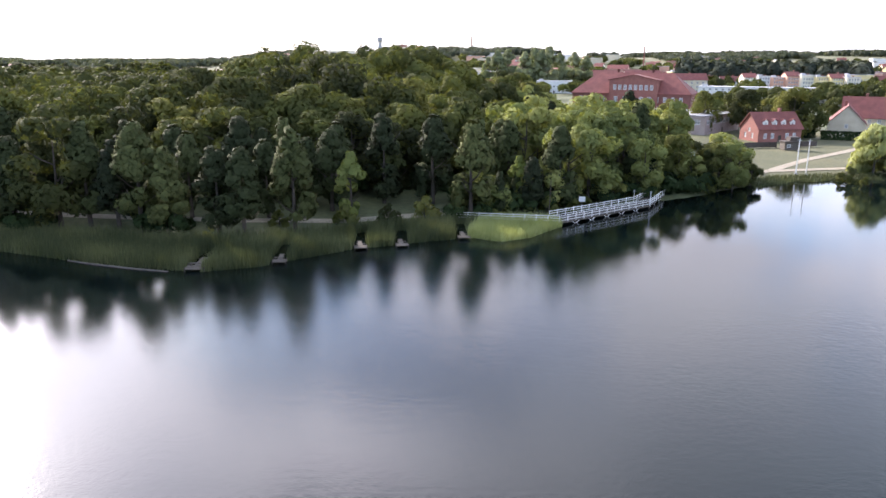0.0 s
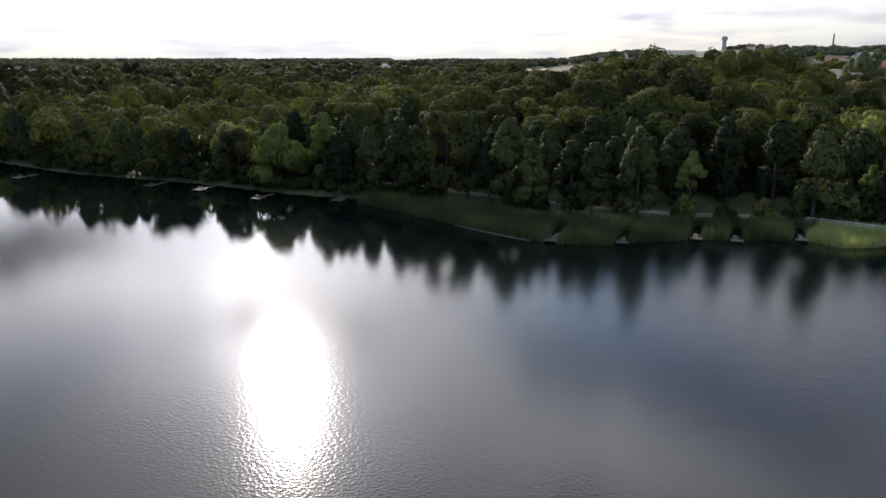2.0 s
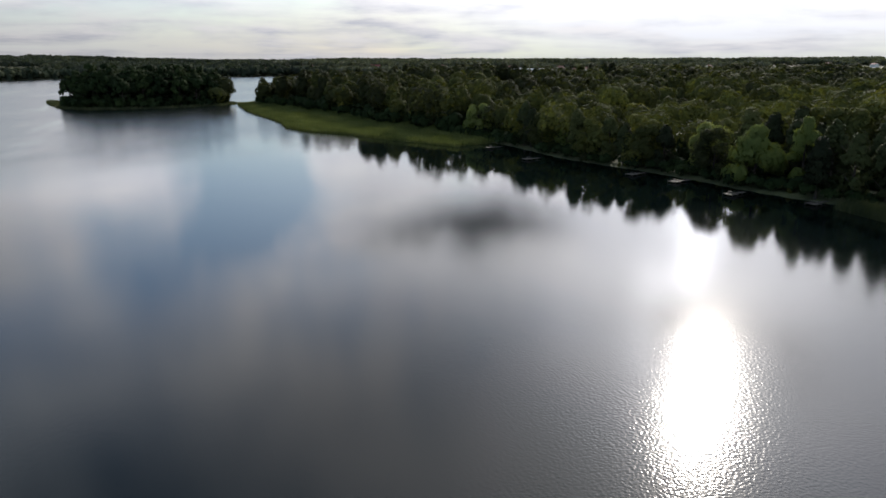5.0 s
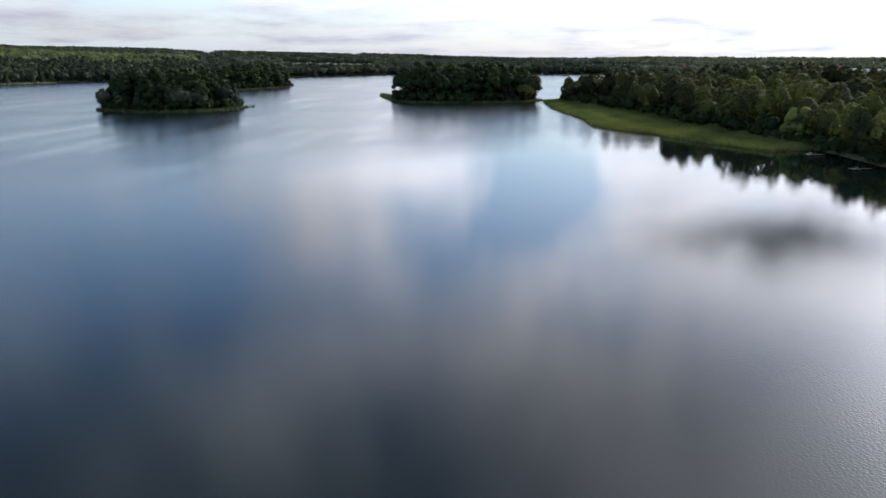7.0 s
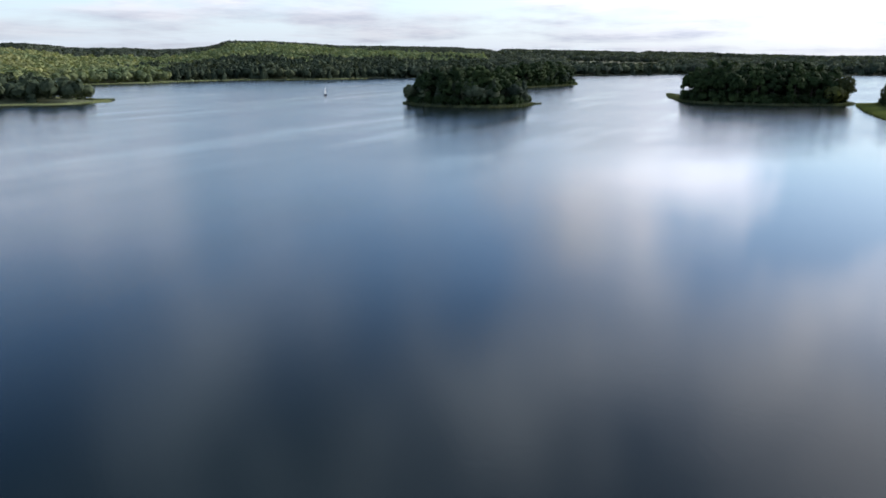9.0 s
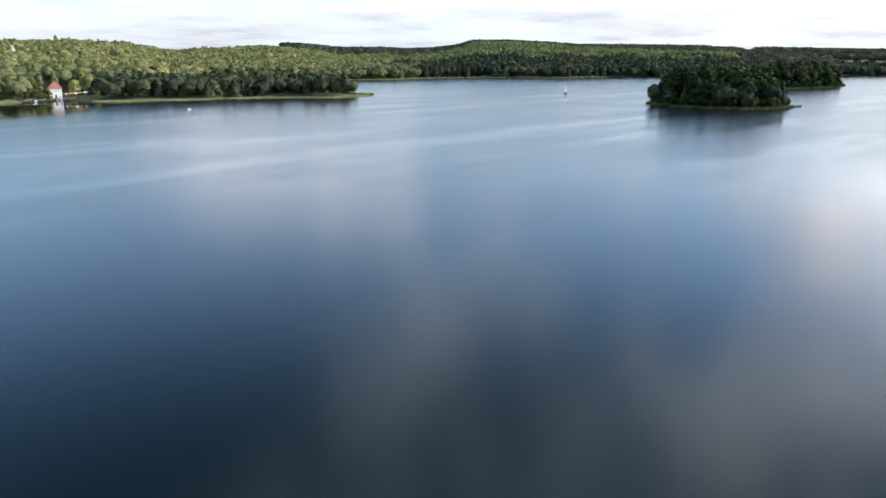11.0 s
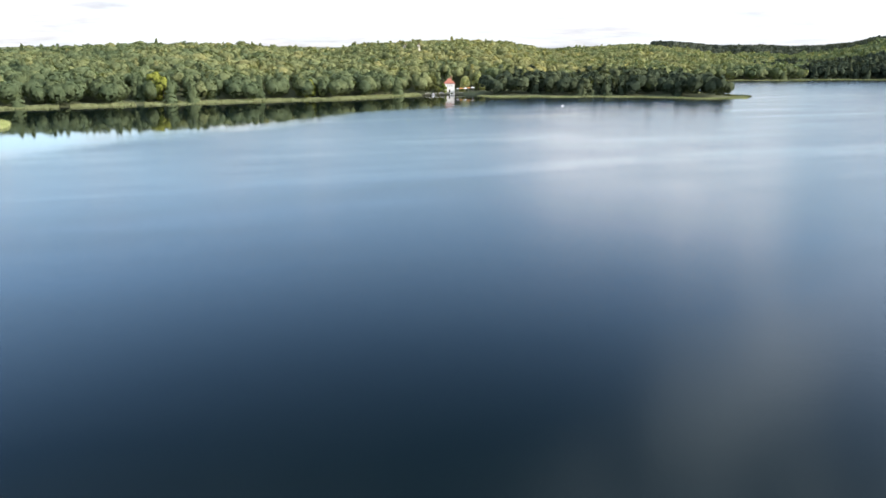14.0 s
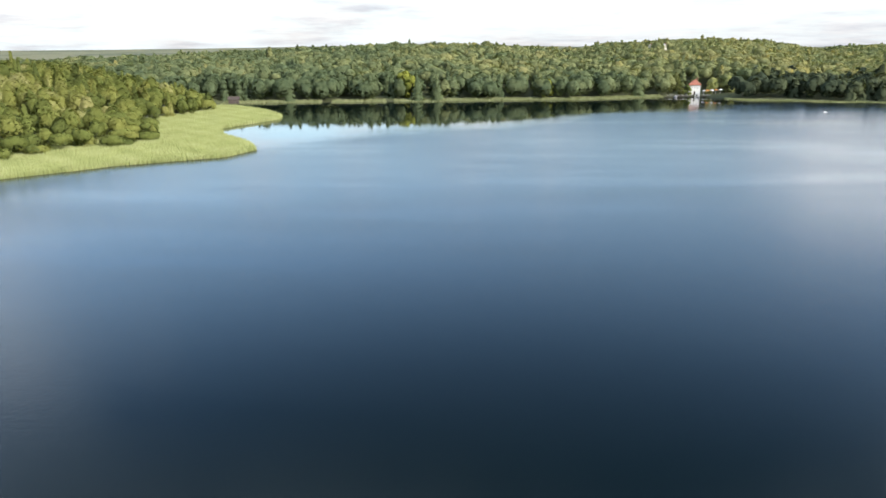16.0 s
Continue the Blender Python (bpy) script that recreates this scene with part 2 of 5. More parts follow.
LEAF_WEEPING = foliage("leaf_weeping", [(0.0, (0.24, 0.27, 0.10)), (0.5, (0.31, 0.34, 0.14)), (1.0, (0.38, 0.40, 0.18))], 0.4, 5.0)
LEAF_GOLDEN = foliage("leaf_golden", [(0.0, (0.17, 0.20, 0.04)), (0.5, (0.26, 0.28, 0.06)), (1.0, (0.37, 0.36, 0.10))], 0.35, 3.0)
REED = foliage("reed", [(0.0, (0.036, 0.045, 0.026)), (0.5, (0.080, 0.095, 0.045)), (1.0, (0.17, 0.18, 0.09))], 0.2, 0)
REED_GREEN = foliage("reed_green", [(0.0, (0.06, 0.08, 0.03)), (0.5, (0.125, 0.15, 0.052)), (1.0, (0.20, 0.22, 0.09))], 0.25, 0)
REED_PALE = foliage("reed_pale", [(0.0, (0.17, 0.195, 0.095)), (0.5, (0.24, 0.265, 0.14)), (1.0, (0.32, 0.335, 0.19))], 0.3, 0)
REED_LIGHT = foliage("reed_light", [(0.0, (0.27, 0.31, 0.125)), (0.5, (0.36, 0.395, 0.18)), (1.0, (0.45, 0.47, 0.25))], 0.35, 0)
BARK = plain("bark", (0.03, 0.024, 0.019), (0.075, 0.06, 0.047), 2.0, 0.9, 0.03)


def make_water():
    m, tree, bsdf, out = material("lake_water")
    co = place(tree)
    bsdf.inputs["Base Color"].default_value = (0.0025, 0.006, 0.006, 1)
    bsdf.inputs["IOR"].default_value = 1.333
    sep = tree.nodes.new("ShaderNodeSeparateXYZ")
    link(tree, co, sep.inputs[0])
    # wind on the eastern half of the bay, beyond a wandering edge; calm to the west of it
    wander = math_node(tree, "MULTIPLY", noise_tex(tree, co, 0.02, 3), 40.0)
    across = math_node(tree, "ADD", math_node(tree, "MULTIPLY", sep.outputs[0], 0.669), math_node(tree, "MULTIPLY", sep.outputs[1], 0.743))
    windy = node(tree, "ShaderNodeMapRange", **{"From Min": 12.0, "From Max": 48.0, "To Min": 0.0, "To Max": 1.0})
    link(tree, math_node(tree, "ADD", across, wander), windy.inputs["Value"])
    # sheltered water round the boardwalk
    shelter = tree.nodes.new("ShaderNodeVectorMath")
    shelter.operation = "DISTANCE"
    link(tree, co, shelter.inputs[0])
    shelter.inputs[1].default_value = (22, 142, 0)
    quiet = node(tree, "ShaderNodeMapRange", **{"From Min": 48.0, "From Max": 78.0, "To Min": 0.12, "To Max": 1.0})
    link(tree, math_node(tree, "ADD", shelter.outputs["Value"], math_node(tree, "MULTIPLY", noise_tex(tree, co, 0.05, 3), 20.0)), quiet.inputs["Value"])
    wind = math_node(tree, "MULTIPLY", windy.outputs[0], quiet.outputs[0])
    # the open lake to the south, lightly rippled all over
    span = node(tree, "ShaderNodeMapRange", **{"From Min": 0.0, "From Max": -110.0, "To Min": 0.0, "To Max": 0.8})
    southward = math_node(tree, "ADD", sep.outputs[1], math_node(tree, "MULTIPLY", sep.outputs[0], -0.25))
    link(tree, math_node(tree, "MINIMUM", southward, math_node(tree, "ADD", math_node(tree, "ADD", sep.outputs[0], sep.outputs[1]), 200.0)), span.inputs["Value"])
    patch = ramp(tree, noise_tex(tree, co, 0.016, 3), [(0.42, 0.10), (0.60, 0.45)])
    patch = math_node(tree, "ADD", math_node(tree, "ADD", patch, span.outputs[0]), math_node(tree, "MULTIPLY", wind, 1.2))
    # smooth again under the southern hills, beyond a wandering edge of the wind
    edge = math_node(tree, "ADD", sep.outputs[1], math_node(tree, "MULTIPLY", noise_tex(tree, co, 0.014, 4), 70.0))
    edge = math_node(tree, "ADD", edge, math_node(tree, "MULTIPLY", sep.outputs[0], -0.85))
    lee = node(tree, "ShaderNodeMapRange", **{"From Min": -372.0, "From Max": -330.0, "To Min": 0.12, "To Max": 1.0})
    link(tree, edge, lee.inputs["Value"])
    patch = math_node(tree, "MULTIPLY", patch, lee.outputs[0])
    # a ruffled patch placed where the camera sees the sun's glitter: scattered steep wavelets that catch the sun
    steep = noise_tex(tree, co, 3.6, 1, 0.4)
    gust = tree.nodes.new("ShaderNodeVectorMath")
    gust.operation = "DISTANCE"
    link(tree, co, gust.inputs[0])
    gust.inputs[1].default_value = (-30, 2, 0)
    paw = node(tree, "ShaderNodeMapRange", **{"From Min": 6.0, "From Max": 50.0, "To Min": 0.52, "To Max": 0.0})
    link(tree, math_node(tree, "ADD", gust.outputs["Value"], math_node(tree, "MULTIPLY", noise_tex(tree, co, 0.06, 4), 30.0)), paw.inputs["Value"])
    # extra roughness there, widening the sun's column as the camera sees it
    column_blur = node(tree, "ShaderNodeMapRange", **{"From Min": 30.0, "From Max": 105.0, "To Min": 0.078, "To Max": 0.0})
    link(tree, gust.outputs["Value"], column_blur.inputs["Value"])
    # waves too small and far to tell apart: duller with distance from the camera's flight path
    middle = tree.nodes.new("ShaderNodeVectorMath")
    middle.operation = "DISTANCE"
    link(tree, co, middle.inputs[0])
    middle.inputs[1].default_value = (25, -25, 0)
    far_dull = node(tree, "ShaderNodeMapRange", **{"From Min": 20.0, "From Max": 330.0, "To Min": 0.14, "To Max": 0.20})
    link(tree, middle.outputs["Value"], far_dull.inputs["Value"])
    drift = tree.nodes.new("ShaderNodeVectorMath")   # lanes drawn out by the wind
    drift.operation = "MULTIPLY"
    link(tree, co, drift.inputs[0])
    drift.inputs[1].default_value = (0.006, 0.034, 1)
    lanes = ramp(tree, noise_tex(tree, drift.outputs[0], 1.0, 4, 0.6), [(0.34, 0.6), (0.48, 0.97), (0.66, 1.1)])
    dull = math_node(tree, "MULTIPLY", math_node(tree, "MULTIPLY", span.outputs[0], lee.outputs[0]), far_dull.outputs[0])
    dull = math_node(tree, "MULTIPLY", dull, lanes)
    dull = math_node(tree, "ADD", math_node(tree, "ADD", dull, column_blur.outputs[0]), math_node(tree, "MULTIPLY", wind, 0.025))
    link(tree, math_node(tree, "ADD", math_node(tree, "ADD", math_node(tree, "MULTIPLY", patch, 0.04), 0.012), dull), bsdf.inputs["Roughness"])
    swell, ripple, fine = noise_tex(tree, co, 0.35, 2), noise_tex(tree, co, 1.7, 3, 0.6), noise_tex(tree, co, 5.5, 2, 0.6)
    height = math_node(tree, "ADD", math_node(tree, "MULTIPLY", swell, 0.16), math_node(tree, "MULTIPLY", ripple, 0.26))
    height = math_node(tree, "ADD", height, math_node(tree, "MULTIPLY", fine, 0.12))
    height = math_node(tree, "MULTIPLY", height, patch)
    bump(tree, bsdf, math_node(tree, "ADD", height, math_node(tree, "MULTIPLY", steep, paw.outputs[0])), 0.05)
    return m


WATER = make_water()


def make_ground():
    m, tree, bsdf, out = material("meadow_and_soil")
    co = place(tree)
    broad, mid, fine = noise_tex(tree, co, 0.006, 3), noise_tex(tree, co, 0.05, 4), noise_tex(tree, co, 0.9, 5)
    grass = ramp(tree, mid, [(0.3, (0.035, 0.05, 0.018)), (0.7, (0.085, 0.10, 0.036))])
    field = tree.nodes.new("ShaderNodeAttribute")
    field.attribute_name = "field"
    crops = math_node(tree, "MULTIPLY", ramp(tree, broad, [(0.46, 0.0), (0.50, 0.9)]), field.outputs["Fac"])
    grass = mix_colour(tree, crops, grass, (0.17, 0.16, 0.08))
    lawn = tree.nodes.new("ShaderNodeAttribute")
    lawn.attribute_name = "lawn"
    grass = mix_colour(tree, math_node(tree, "MULTIPLY", lawn.outputs["Fac"], 0.85), grass, ramp(tree, mid, [(0.35, (0.06, 0.066, 0.03)), (0.65, (0.125, 0.112, 0.06))]))
    grass = mix_colour(tree, 0.35, grass, ramp(tree, fine, [(0.3, (0.04, 0.05, 0.02)), (0.7, (0.16, 0.16, 0.07))]))
    link(tree, grass, bsdf.inputs["Base Color"])
    bsdf.inputs["Roughness"].default_value = 0.9
    bump(tree, bsdf, fine, 0.15)
    return m


GROUND = make_ground()

# ---- the lie of the land ----


def smooth_loop(points, per=4):
    """A closed Catmull-Rom curve through the points."""
    p = np.array(points, float)
    a, b, c, d = np.roll(p, 1, 0), p, np.roll(p, -1, 0), np.roll(p, -2, 0)
    out = []
    for s in np.arange(per) / per:
        out.append(0.5 * (2 * b + (c - a) * s + (2 * a - 5 * b + 4 * c - d) * s ** 2 + (3 * b - a - 3 * c + d) * s ** 3))
    return np.stack(out, 1).reshape(-1, 2)


# banks of the lake, anticlockwise from the town's lawn
LAKE_NORTH = [(70, 188), (40, 177), (27, 166), (15, 150), (8, 143), (-3, 134), (-12, 123), (-25, 114), (-38, 104), (-47, 96), (-57, 91),
              (-68, 89), (-80, 89), (-92, 87), (-103, 82), (-118, 77), (-135, 74), (-150, 70), (-178, 61), (-204, 58), (-228, 54),
              (-262, 44), (-300, 32), (-345, 22), (-410, 4), (-466, -18), (-476, -8), (-480, 40), (-540, 120), (-720, 190), (-1000, 230)]
LAKE_SOUTH = [(-1215, 160), (-1225, 0), (-1190, -230), (-1015, -378), (-816, -540), (-709, -603), (-620, -690), (-523, -700), (-440, -720), (-350, -650),
              (-300, -540), (-296, -482), (-272, -455), (-229, -488), (-193, -502), (-155, -512), (-128, -534), (-112, -556), (-88, -556), (-60, -542), (-25, -527),
              (25, -522), (65, -512), (100, -507), (140, -500), (190, -490), (212, -470), (192, -448), (174, -412), (182, -375), (182, -335), (166, -297), (178, -267),
              (196, -238), (240, -210), (320, -150), (350, 0), (330, 110), (220, 190), (120, 205)]
LAKE = smooth_loop(LAKE_NORTH + LAKE_SOUTH)


def oval(cx, cy, a, b, turn, wobble=0.08, seed=0, n=28):
    r = np.random.default_rng(seed)
    t = np.arange(n) / n * 2 * np.pi
    k = 1 + wobble * (np.sin(2 * t + r.uniform(0, 6)) + 0.6 * np.sin(3 * t + r.uniform(0, 6)) + 0.4 * np.sin(5 * t + r.uniform(0, 6)))
    x, y = a * k * np.cos(t), b * k * np.sin(t)
    c, s = math.cos(radians(turn)), math.sin(radians(turn))
    return np.stack([cx + c * x - s * y, cy + s * x + c * y], 1)


ISLANDS = [oval(-374, -236, 37, 25, 112, 0.05, 1), oval(-660, -300, 62, 26, -8, 0.08, 2), oval(-478, -80, 48, 32, 92, 0.05, 3)]


def signed(points, loop):
    """Distance of points to a closed loop, negative inside."""
    p = np.asarray(points, float)
    a, b = loop, np.roll(loop, -1, 0)
    best, inside = np.full(len(p), 1e18), np.zeros(len(p), bool)
    for (ax, ay), (bx, by) in zip(a, b):
        ex, ey = bx - ax, by - ay
        dx, dy = p[:, 0] - ax, p[:, 1] - ay
        t = np.clip((dx * ex + dy * ey) / (ex * ex + ey * ey + 1e-12), 0, 1)
        best = np.minimum(best, (dx - t * ex) ** 2 + (dy - t * ey) ** 2)
        cross = (ay > p[:, 1]) != (by > p[:, 1])
        inside ^= cross & (p[:, 0] < ex * (p[:, 1] - ay) / (ey if abs(ey) > 1e-12 else 1e-12) + ax)
    return np.sqrt(best) * np.where(inside, -1, 1)


def shore(points):
    """Metres from the water's edge: positive on land, negative in the lake."""
    d = signed(points, LAKE)
    for isle in ISLANDS:
        d = np.maximum(d, -signed(points, isle))
    return d


def waves(x, y, size, seed):
    r = np.random.default_rng(seed)
    total = 0
    for k in range(5):
        a, f, q = r.uniform(0, 6.28), r.uniform(0.6, 1.7) / size, r.uniform(0, 6.28)
        total = total + np.sin((x * np.cos(a) + y * np.sin(a)) * f * 6.28 + q)
    return total / 5


def hill(x, y, cx, cy, sx, sy, turn=0):
    c, s = math.cos(radians(turn)), math.sin(radians(turn))
    u, v = (x - cx) * c + (y - cy) * s, -(x - cx) * s + (y - cy) * c
    return np.exp(-0.5 * ((u / sx) ** 2 + (v / sy) ** 2))


# crest heights by bearing from the camera, solved to match the skyline it sees
CREST = ((96, 106, 117, 121, 125.7, 128, 131, 133.7, 135, 137, 139, 144, 146.1, 149.5, 153.6, 155.9, 157, 159.2, 163.3, 166, 170.5, 172, 175, 178, 183, 190, 195, 201, 210, 225, 245),
         (0, 4, 13.4, 15.2, 19.2, 24.5, 27.3, 25.2, 13.4, 5.2, 2.2, 6.5, 15.8, 23.0, 18.4, 13.9, 19.4, 27.9, 30.5, 29.0, 24.4, 19.3, 21.3, 24.3, 26.4, 23.0, 19.7, 14.9, 9.2, 6, 0))
BACK_CREST = ((118, 126, 133, 139, 141, 144, 149, 153, 158), (0, 2, 7, 12, 14, 11, 6, 2, 0))


def land(points, d=None):
    """Height of the ground."""
    p = np.asarray(points, float)
    x, y = p[:, 0], p[:, 1]
    d = shore(p) if d is None else d
    up = np.maximum(d, 0)
    h = 0.7 * (1 - np.exp(-up / 3)) + 0.8 * (1 - np.exp(-up / 40))
    h = h + (11 * hill(x, y, -105, 240, 75, 75) + 7.5 * hill(x, y, -64, 262, 36, 40)) * (1 - np.exp(-(up / 40) ** 2)) * np.clip((-28 - x) / 42, 0, 1) + 29 * hill(x, y, 420, 1900, 620, 520) + 33 * hill(x, y, -470, 1480, 260, 230)
    # wooded hills of the south: crest by camera bearing, fitted to the skyline in view, rising from the bank
    az = np.degrees(np.arctan2(-(x - 41), y + 38))
    az = np.where(az < 0, az + 360, az)
    rise = 1 - np.exp(-(up / 185) ** 1.4)
    h = h + rise * np.interp(az, *CREST) + np.interp(az, *BACK_CREST) * np.clip((np.hypot(x - 41, y + 38) - 1250) / 200, 0, 1) * np.clip(up / 100, 0, 1)
    h = h + 9 * hill(x, y, 310, -340, 70, 150) * np.clip(up / 60, 0, 1)
    far = np.clip((np.hypot(x, y) - 900) / 1800, 0, 1)
    h = h + far * np.clip(up / 200, 0, 1) * (7 + 6 * np.clip((y + 150) / 500, 0, 1) + 4 * waves(x, y, 1500, 8) + 18 * np.clip((150 - y) / 900, 0, 1))
    return np.where(d > 0, h, -np.minimum(0.12 + 0.25 * -d, 3))


def mesh_from(name, verts, faces, mats=(), tint=None, smooth=False, normals=None):
    """A mesh from arrays, all faces with the same number of corners; normals: how its leaves catch the light, a vector for each corner point."""
    me = bpy.data.meshes.new(name)
    verts, faces = np.asarray(verts, np.float32), np.asarray(faces, np.int32)
    k = faces.shape[1]
    me.vertices.add(len(verts))
    me.vertices.foreach_set("co", verts.ravel())
    me.loops.add(faces.size)
    me.loops.foreach_set("vertex_index", faces.ravel())
    me.polygons.add(len(faces))
    me.polygons.foreach_set("loop_start", np.arange(len(faces), dtype=np.int32) * k)
    if smooth:
        me.polygons.foreach_set("use_smooth", np.ones(len(faces), bool))
    me.update(calc_edges=True)
    if tint is not None:
        me.attributes.new("tint", "FLOAT", "FACE").data.foreach_set("value", np.asarray(tint, np.float32))
    for m in mats:
        me.materials.append(m)
    if normals is not None:
        me.normals_split_custom_set_from_vertices(np.asarray(normals, np.float32))
    return me


def make_land():
    az = np.radians(np.concatenate([np.arange(-24, 196, 0.625), np.arange(196, 336, 2.5)]))
    rr = np.concatenate([[30], np.geomspace(66, 4900, 150)])
    A, R = np.meshgrid(az, rr, indexing="ij")
    xy = np.stack([-np.sin(A) * R, np.cos(A) * R], -1).reshape(-1, 2)
    z = land(xy)
    z = np.where(np.hypot(xy[:, 0], xy[:, 1]) < 60, -3, z)
    verts = np.vstack([np.column_stack([xy, z]), [[0, 0, -3]]])
    na, nr = A.shape
    i, j = np.meshgrid(np.arange(na), np.arange(nr - 1), indexing="ij")
    i2 = (i + 1) % na
    faces = np.stack([i * nr + j, i * nr + j + 1, i2 * nr + j + 1, i2 * nr + j], -1).reshape(-1, 4)
    ob = new("ground", mesh_from("ground", verts, faces[:, ::-1], [GROUND], smooth=True))
    ob.data.attributes.new("field", "FLOAT", "POINT").data.foreach_set("value", np.clip((np.hypot(verts[:, 0], verts[:, 1]) - 1100) / 300, 0, 1).astype(np.float32))
    mown = np.clip((verts[:, 0] - 18) / 8, 0, 1) * np.clip((verts[:, 1] - 165) / 8, 0, 1) * np.clip((300 - verts[:, 1]) / 20, 0, 1)
    ob.data.attributes.new("lawn", "FLOAT", "POINT").data.foreach_set("value", mown.astype(np.float32))
    tagged(ob, "grassy ground with wooded hills round the lake", "ground", kind="structure")
    t = np.arange(96) / 96 * 2 * np.pi
    ring = np.column_stack([4850 * np.cos(t), 4850 * np.sin(t), 0 * t])
    me = bpy.data.meshes.new("water")
    me.from_pydata(ring.tolist(), [], [list(range(96))])
    me.materials.append(WATER)
    tagged(new("water", me), "calm dark lake water mirroring a cloudy sky", "water", kind="structure")


make_land()

# ---- trees ----


def unit(v):
    return v / (np.linalg.norm(v, axis=1, keepdims=True) + 1e-9)


def cards(centres, normals, size, rng, sides=4, stretch=1.0, droop=False):
    """Leaf clumps: one small tilted face at each centre."""
    n = len(centres)
    up = rng.normal(size=(n, 3))
    if droop:
        up = up * 0.35 + np.array([0, 0, -1])
    u = unit(np.cross(normals, up))
    v = unit(np.cross(normals, u))
    s = (size * rng.uniform(0.75, 1.7, n))[:, None]
    if sides == 3:
        corners = [u * s, -0.5 * u * s + 0.87 * v * s * stretch, -0.5 * u * s - 0.87 * v * s * stretch]
    else:
        corners = [u * s * 0.6, v * s * stretch, -u * s * 0.6, -v * s * stretch]
    verts = np.stack([centres + c for c in corners], 1).reshape(-1, 3)
    return verts, np.arange(n * sides).reshape(n, sides)


PROFILES = {   # crown radius against height, from the crown's foot to its top
    "round": lambda u: np.sqrt(np.clip(1 - (1.9 * u - 0.85) ** 2 / 1.12, 0.02, 1)),
    "cone": lambda u: np.clip(1.05 * (1 - u) ** 0.62 * (0.55 + 0.9 * np.minimum(u, 0.5)), 0.05, 1),
    "willow": lambda u: np.clip(np.sqrt(np.clip(1 - u ** 2.6, 0, 1)), 0.1, 1),
    "poplar": lambda u: np.clip(np.sin(np.pi * (0.12 + 0.85 * u)), 0.08, 1),
    "bush": lambda u: np.clip(np.sqrt(np.clip(1 - u ** 2, 0, 1)), 0.1, 1),
}


def crown(rng, height, radius, foot, n, size, shape="round", lobes=22, sides=3, ruffle=0.22):
    """Leaf clumps on the skins of uneven lobes inside a crown profile, and how they catch the light as one rounded mass."""
    profile = PROFILES[shape]
    u = rng.uniform(0.04, 0.97, lobes) ** 0.9
    ang = rng.uniform(0, 6.283, lobes)
    pr = profile(u) * radius
    rl = radius * rng.uniform(0.24, 0.42, lobes) * (0.65 + 0.35 * profile(u))
    off = np.clip(pr - rl * 0.75, 0, None) * rng.uniform(0.75, 1.12, lobes)
    centre = np.column_stack([np.cos(ang) * off, np.sin(ang) * off, foot + u * (height - foot) - rl * 0.2])
    w = rl ** 2 / (rl ** 2).sum()
    which = rng.choice(lobes, n, p=w)
    d = rng.normal(size=(n, 3))
    d[:, 2] += 0.25
    d = unit(d)
    r = rl[which] * np.where(rng.random(n) < 0.75, rng.uniform(0.85, 1.08, n), rng.uniform(0.3, 0.85, n))
    pts = centre[which] + d * r[:, None] * np.array([1, 1, 0.85])
    pts[:, 2] = np.minimum(pts[:, 2], height)
    droop = shape == "willow"
    v, f = cards(pts, unit(d * 0.9 + rng.normal(size=(n, 3)) * ruffle), size, rng, sides, 2.2 if droop else 1.0, droop)
    whole = unit((pts - np.array([0, 0, foot + 0.4 * (height - foot)])) / np.array([radius, radius, 0.6 * (height - foot)]))
    soft = unit(d * 0.62 + whole * 0.5 + rng.normal(size=(n, 3)) * 0.10)
    return v, f, np.repeat(soft, sides, 0)


def dome(rng, height, radius, foot, n, size, spire=False):
    """A bossed crown for the joined woods: leaf clumps over an uneven egg shape, or over tiers that taper to a tip."""
    d = rng.normal(size=(n, 3))
    d[:, 2] = np.abs(d[:, 2]) * np.where(rng.random(n) < 0.78, 1, -1)
    d = unit(d)
    half = (height - foot) / 2
    if spire:
        u = rng.random(n) ** 1.25
        ang = rng.uniform(0, 6.283, n)
        tier = 0.72 + 0.28 * np.cos(u * 6.283 * 5.5 + 0.7 * np.sin(ang * 3 + rng.uniform(0, 6)))
        reach = radius * ((1 - u) ** 0.75 * tier * rng.uniform(0.8, 1.08, n) + 0.04)
        pts = np.column_stack([np.cos(ang) * reach, np.sin(ang) * reach, foot + u * 2 * half])
        out = np.column_stack([np.cos(ang), np.sin(ang), 0.35 + 0.5 * u])
    else:
        bosses = rng.normal(size=(11, 3))
        bosses[:, 2] = np.abs(bosses[:, 2])
        bosses = unit(bosses)
        near = np.exp((d @ bosses.T - 1) / 0.06)
        best = bosses[near.argmax(1)]
        r = (0.80 + 0.27 * near.max(1) * rng.uniform(0.75, 1.1)) * np.where(rng.random(n) < 0.85, rng.uniform(0.94, 1.05, n), rng.uniform(0.6, 0.94, n))
        lean = np.array([rng.normal(0, 0.10) * radius, rng.normal(0, 0.10) * radius, 0])
        pts = d * r[:, None] * np.array([radius, radius, half]) + lean * np.maximum(d[:, 2:], 0)
        pts[:, 2] += foot + half
        out = unit(pts - np.array([0, 0, foot + half]) - best * np.array([radius, radius, half]) * 0.5) * 0.62 + d * 0.5
    soft = unit(unit(out) + rng.normal(size=(n, 3)) * 0.07)
    v, f = cards(pts, unit(unit(out) + rng.normal(size=(n, 3)) * 0.14), size, rng, 3)
    return v, f, np.repeat(soft, 3, 0)


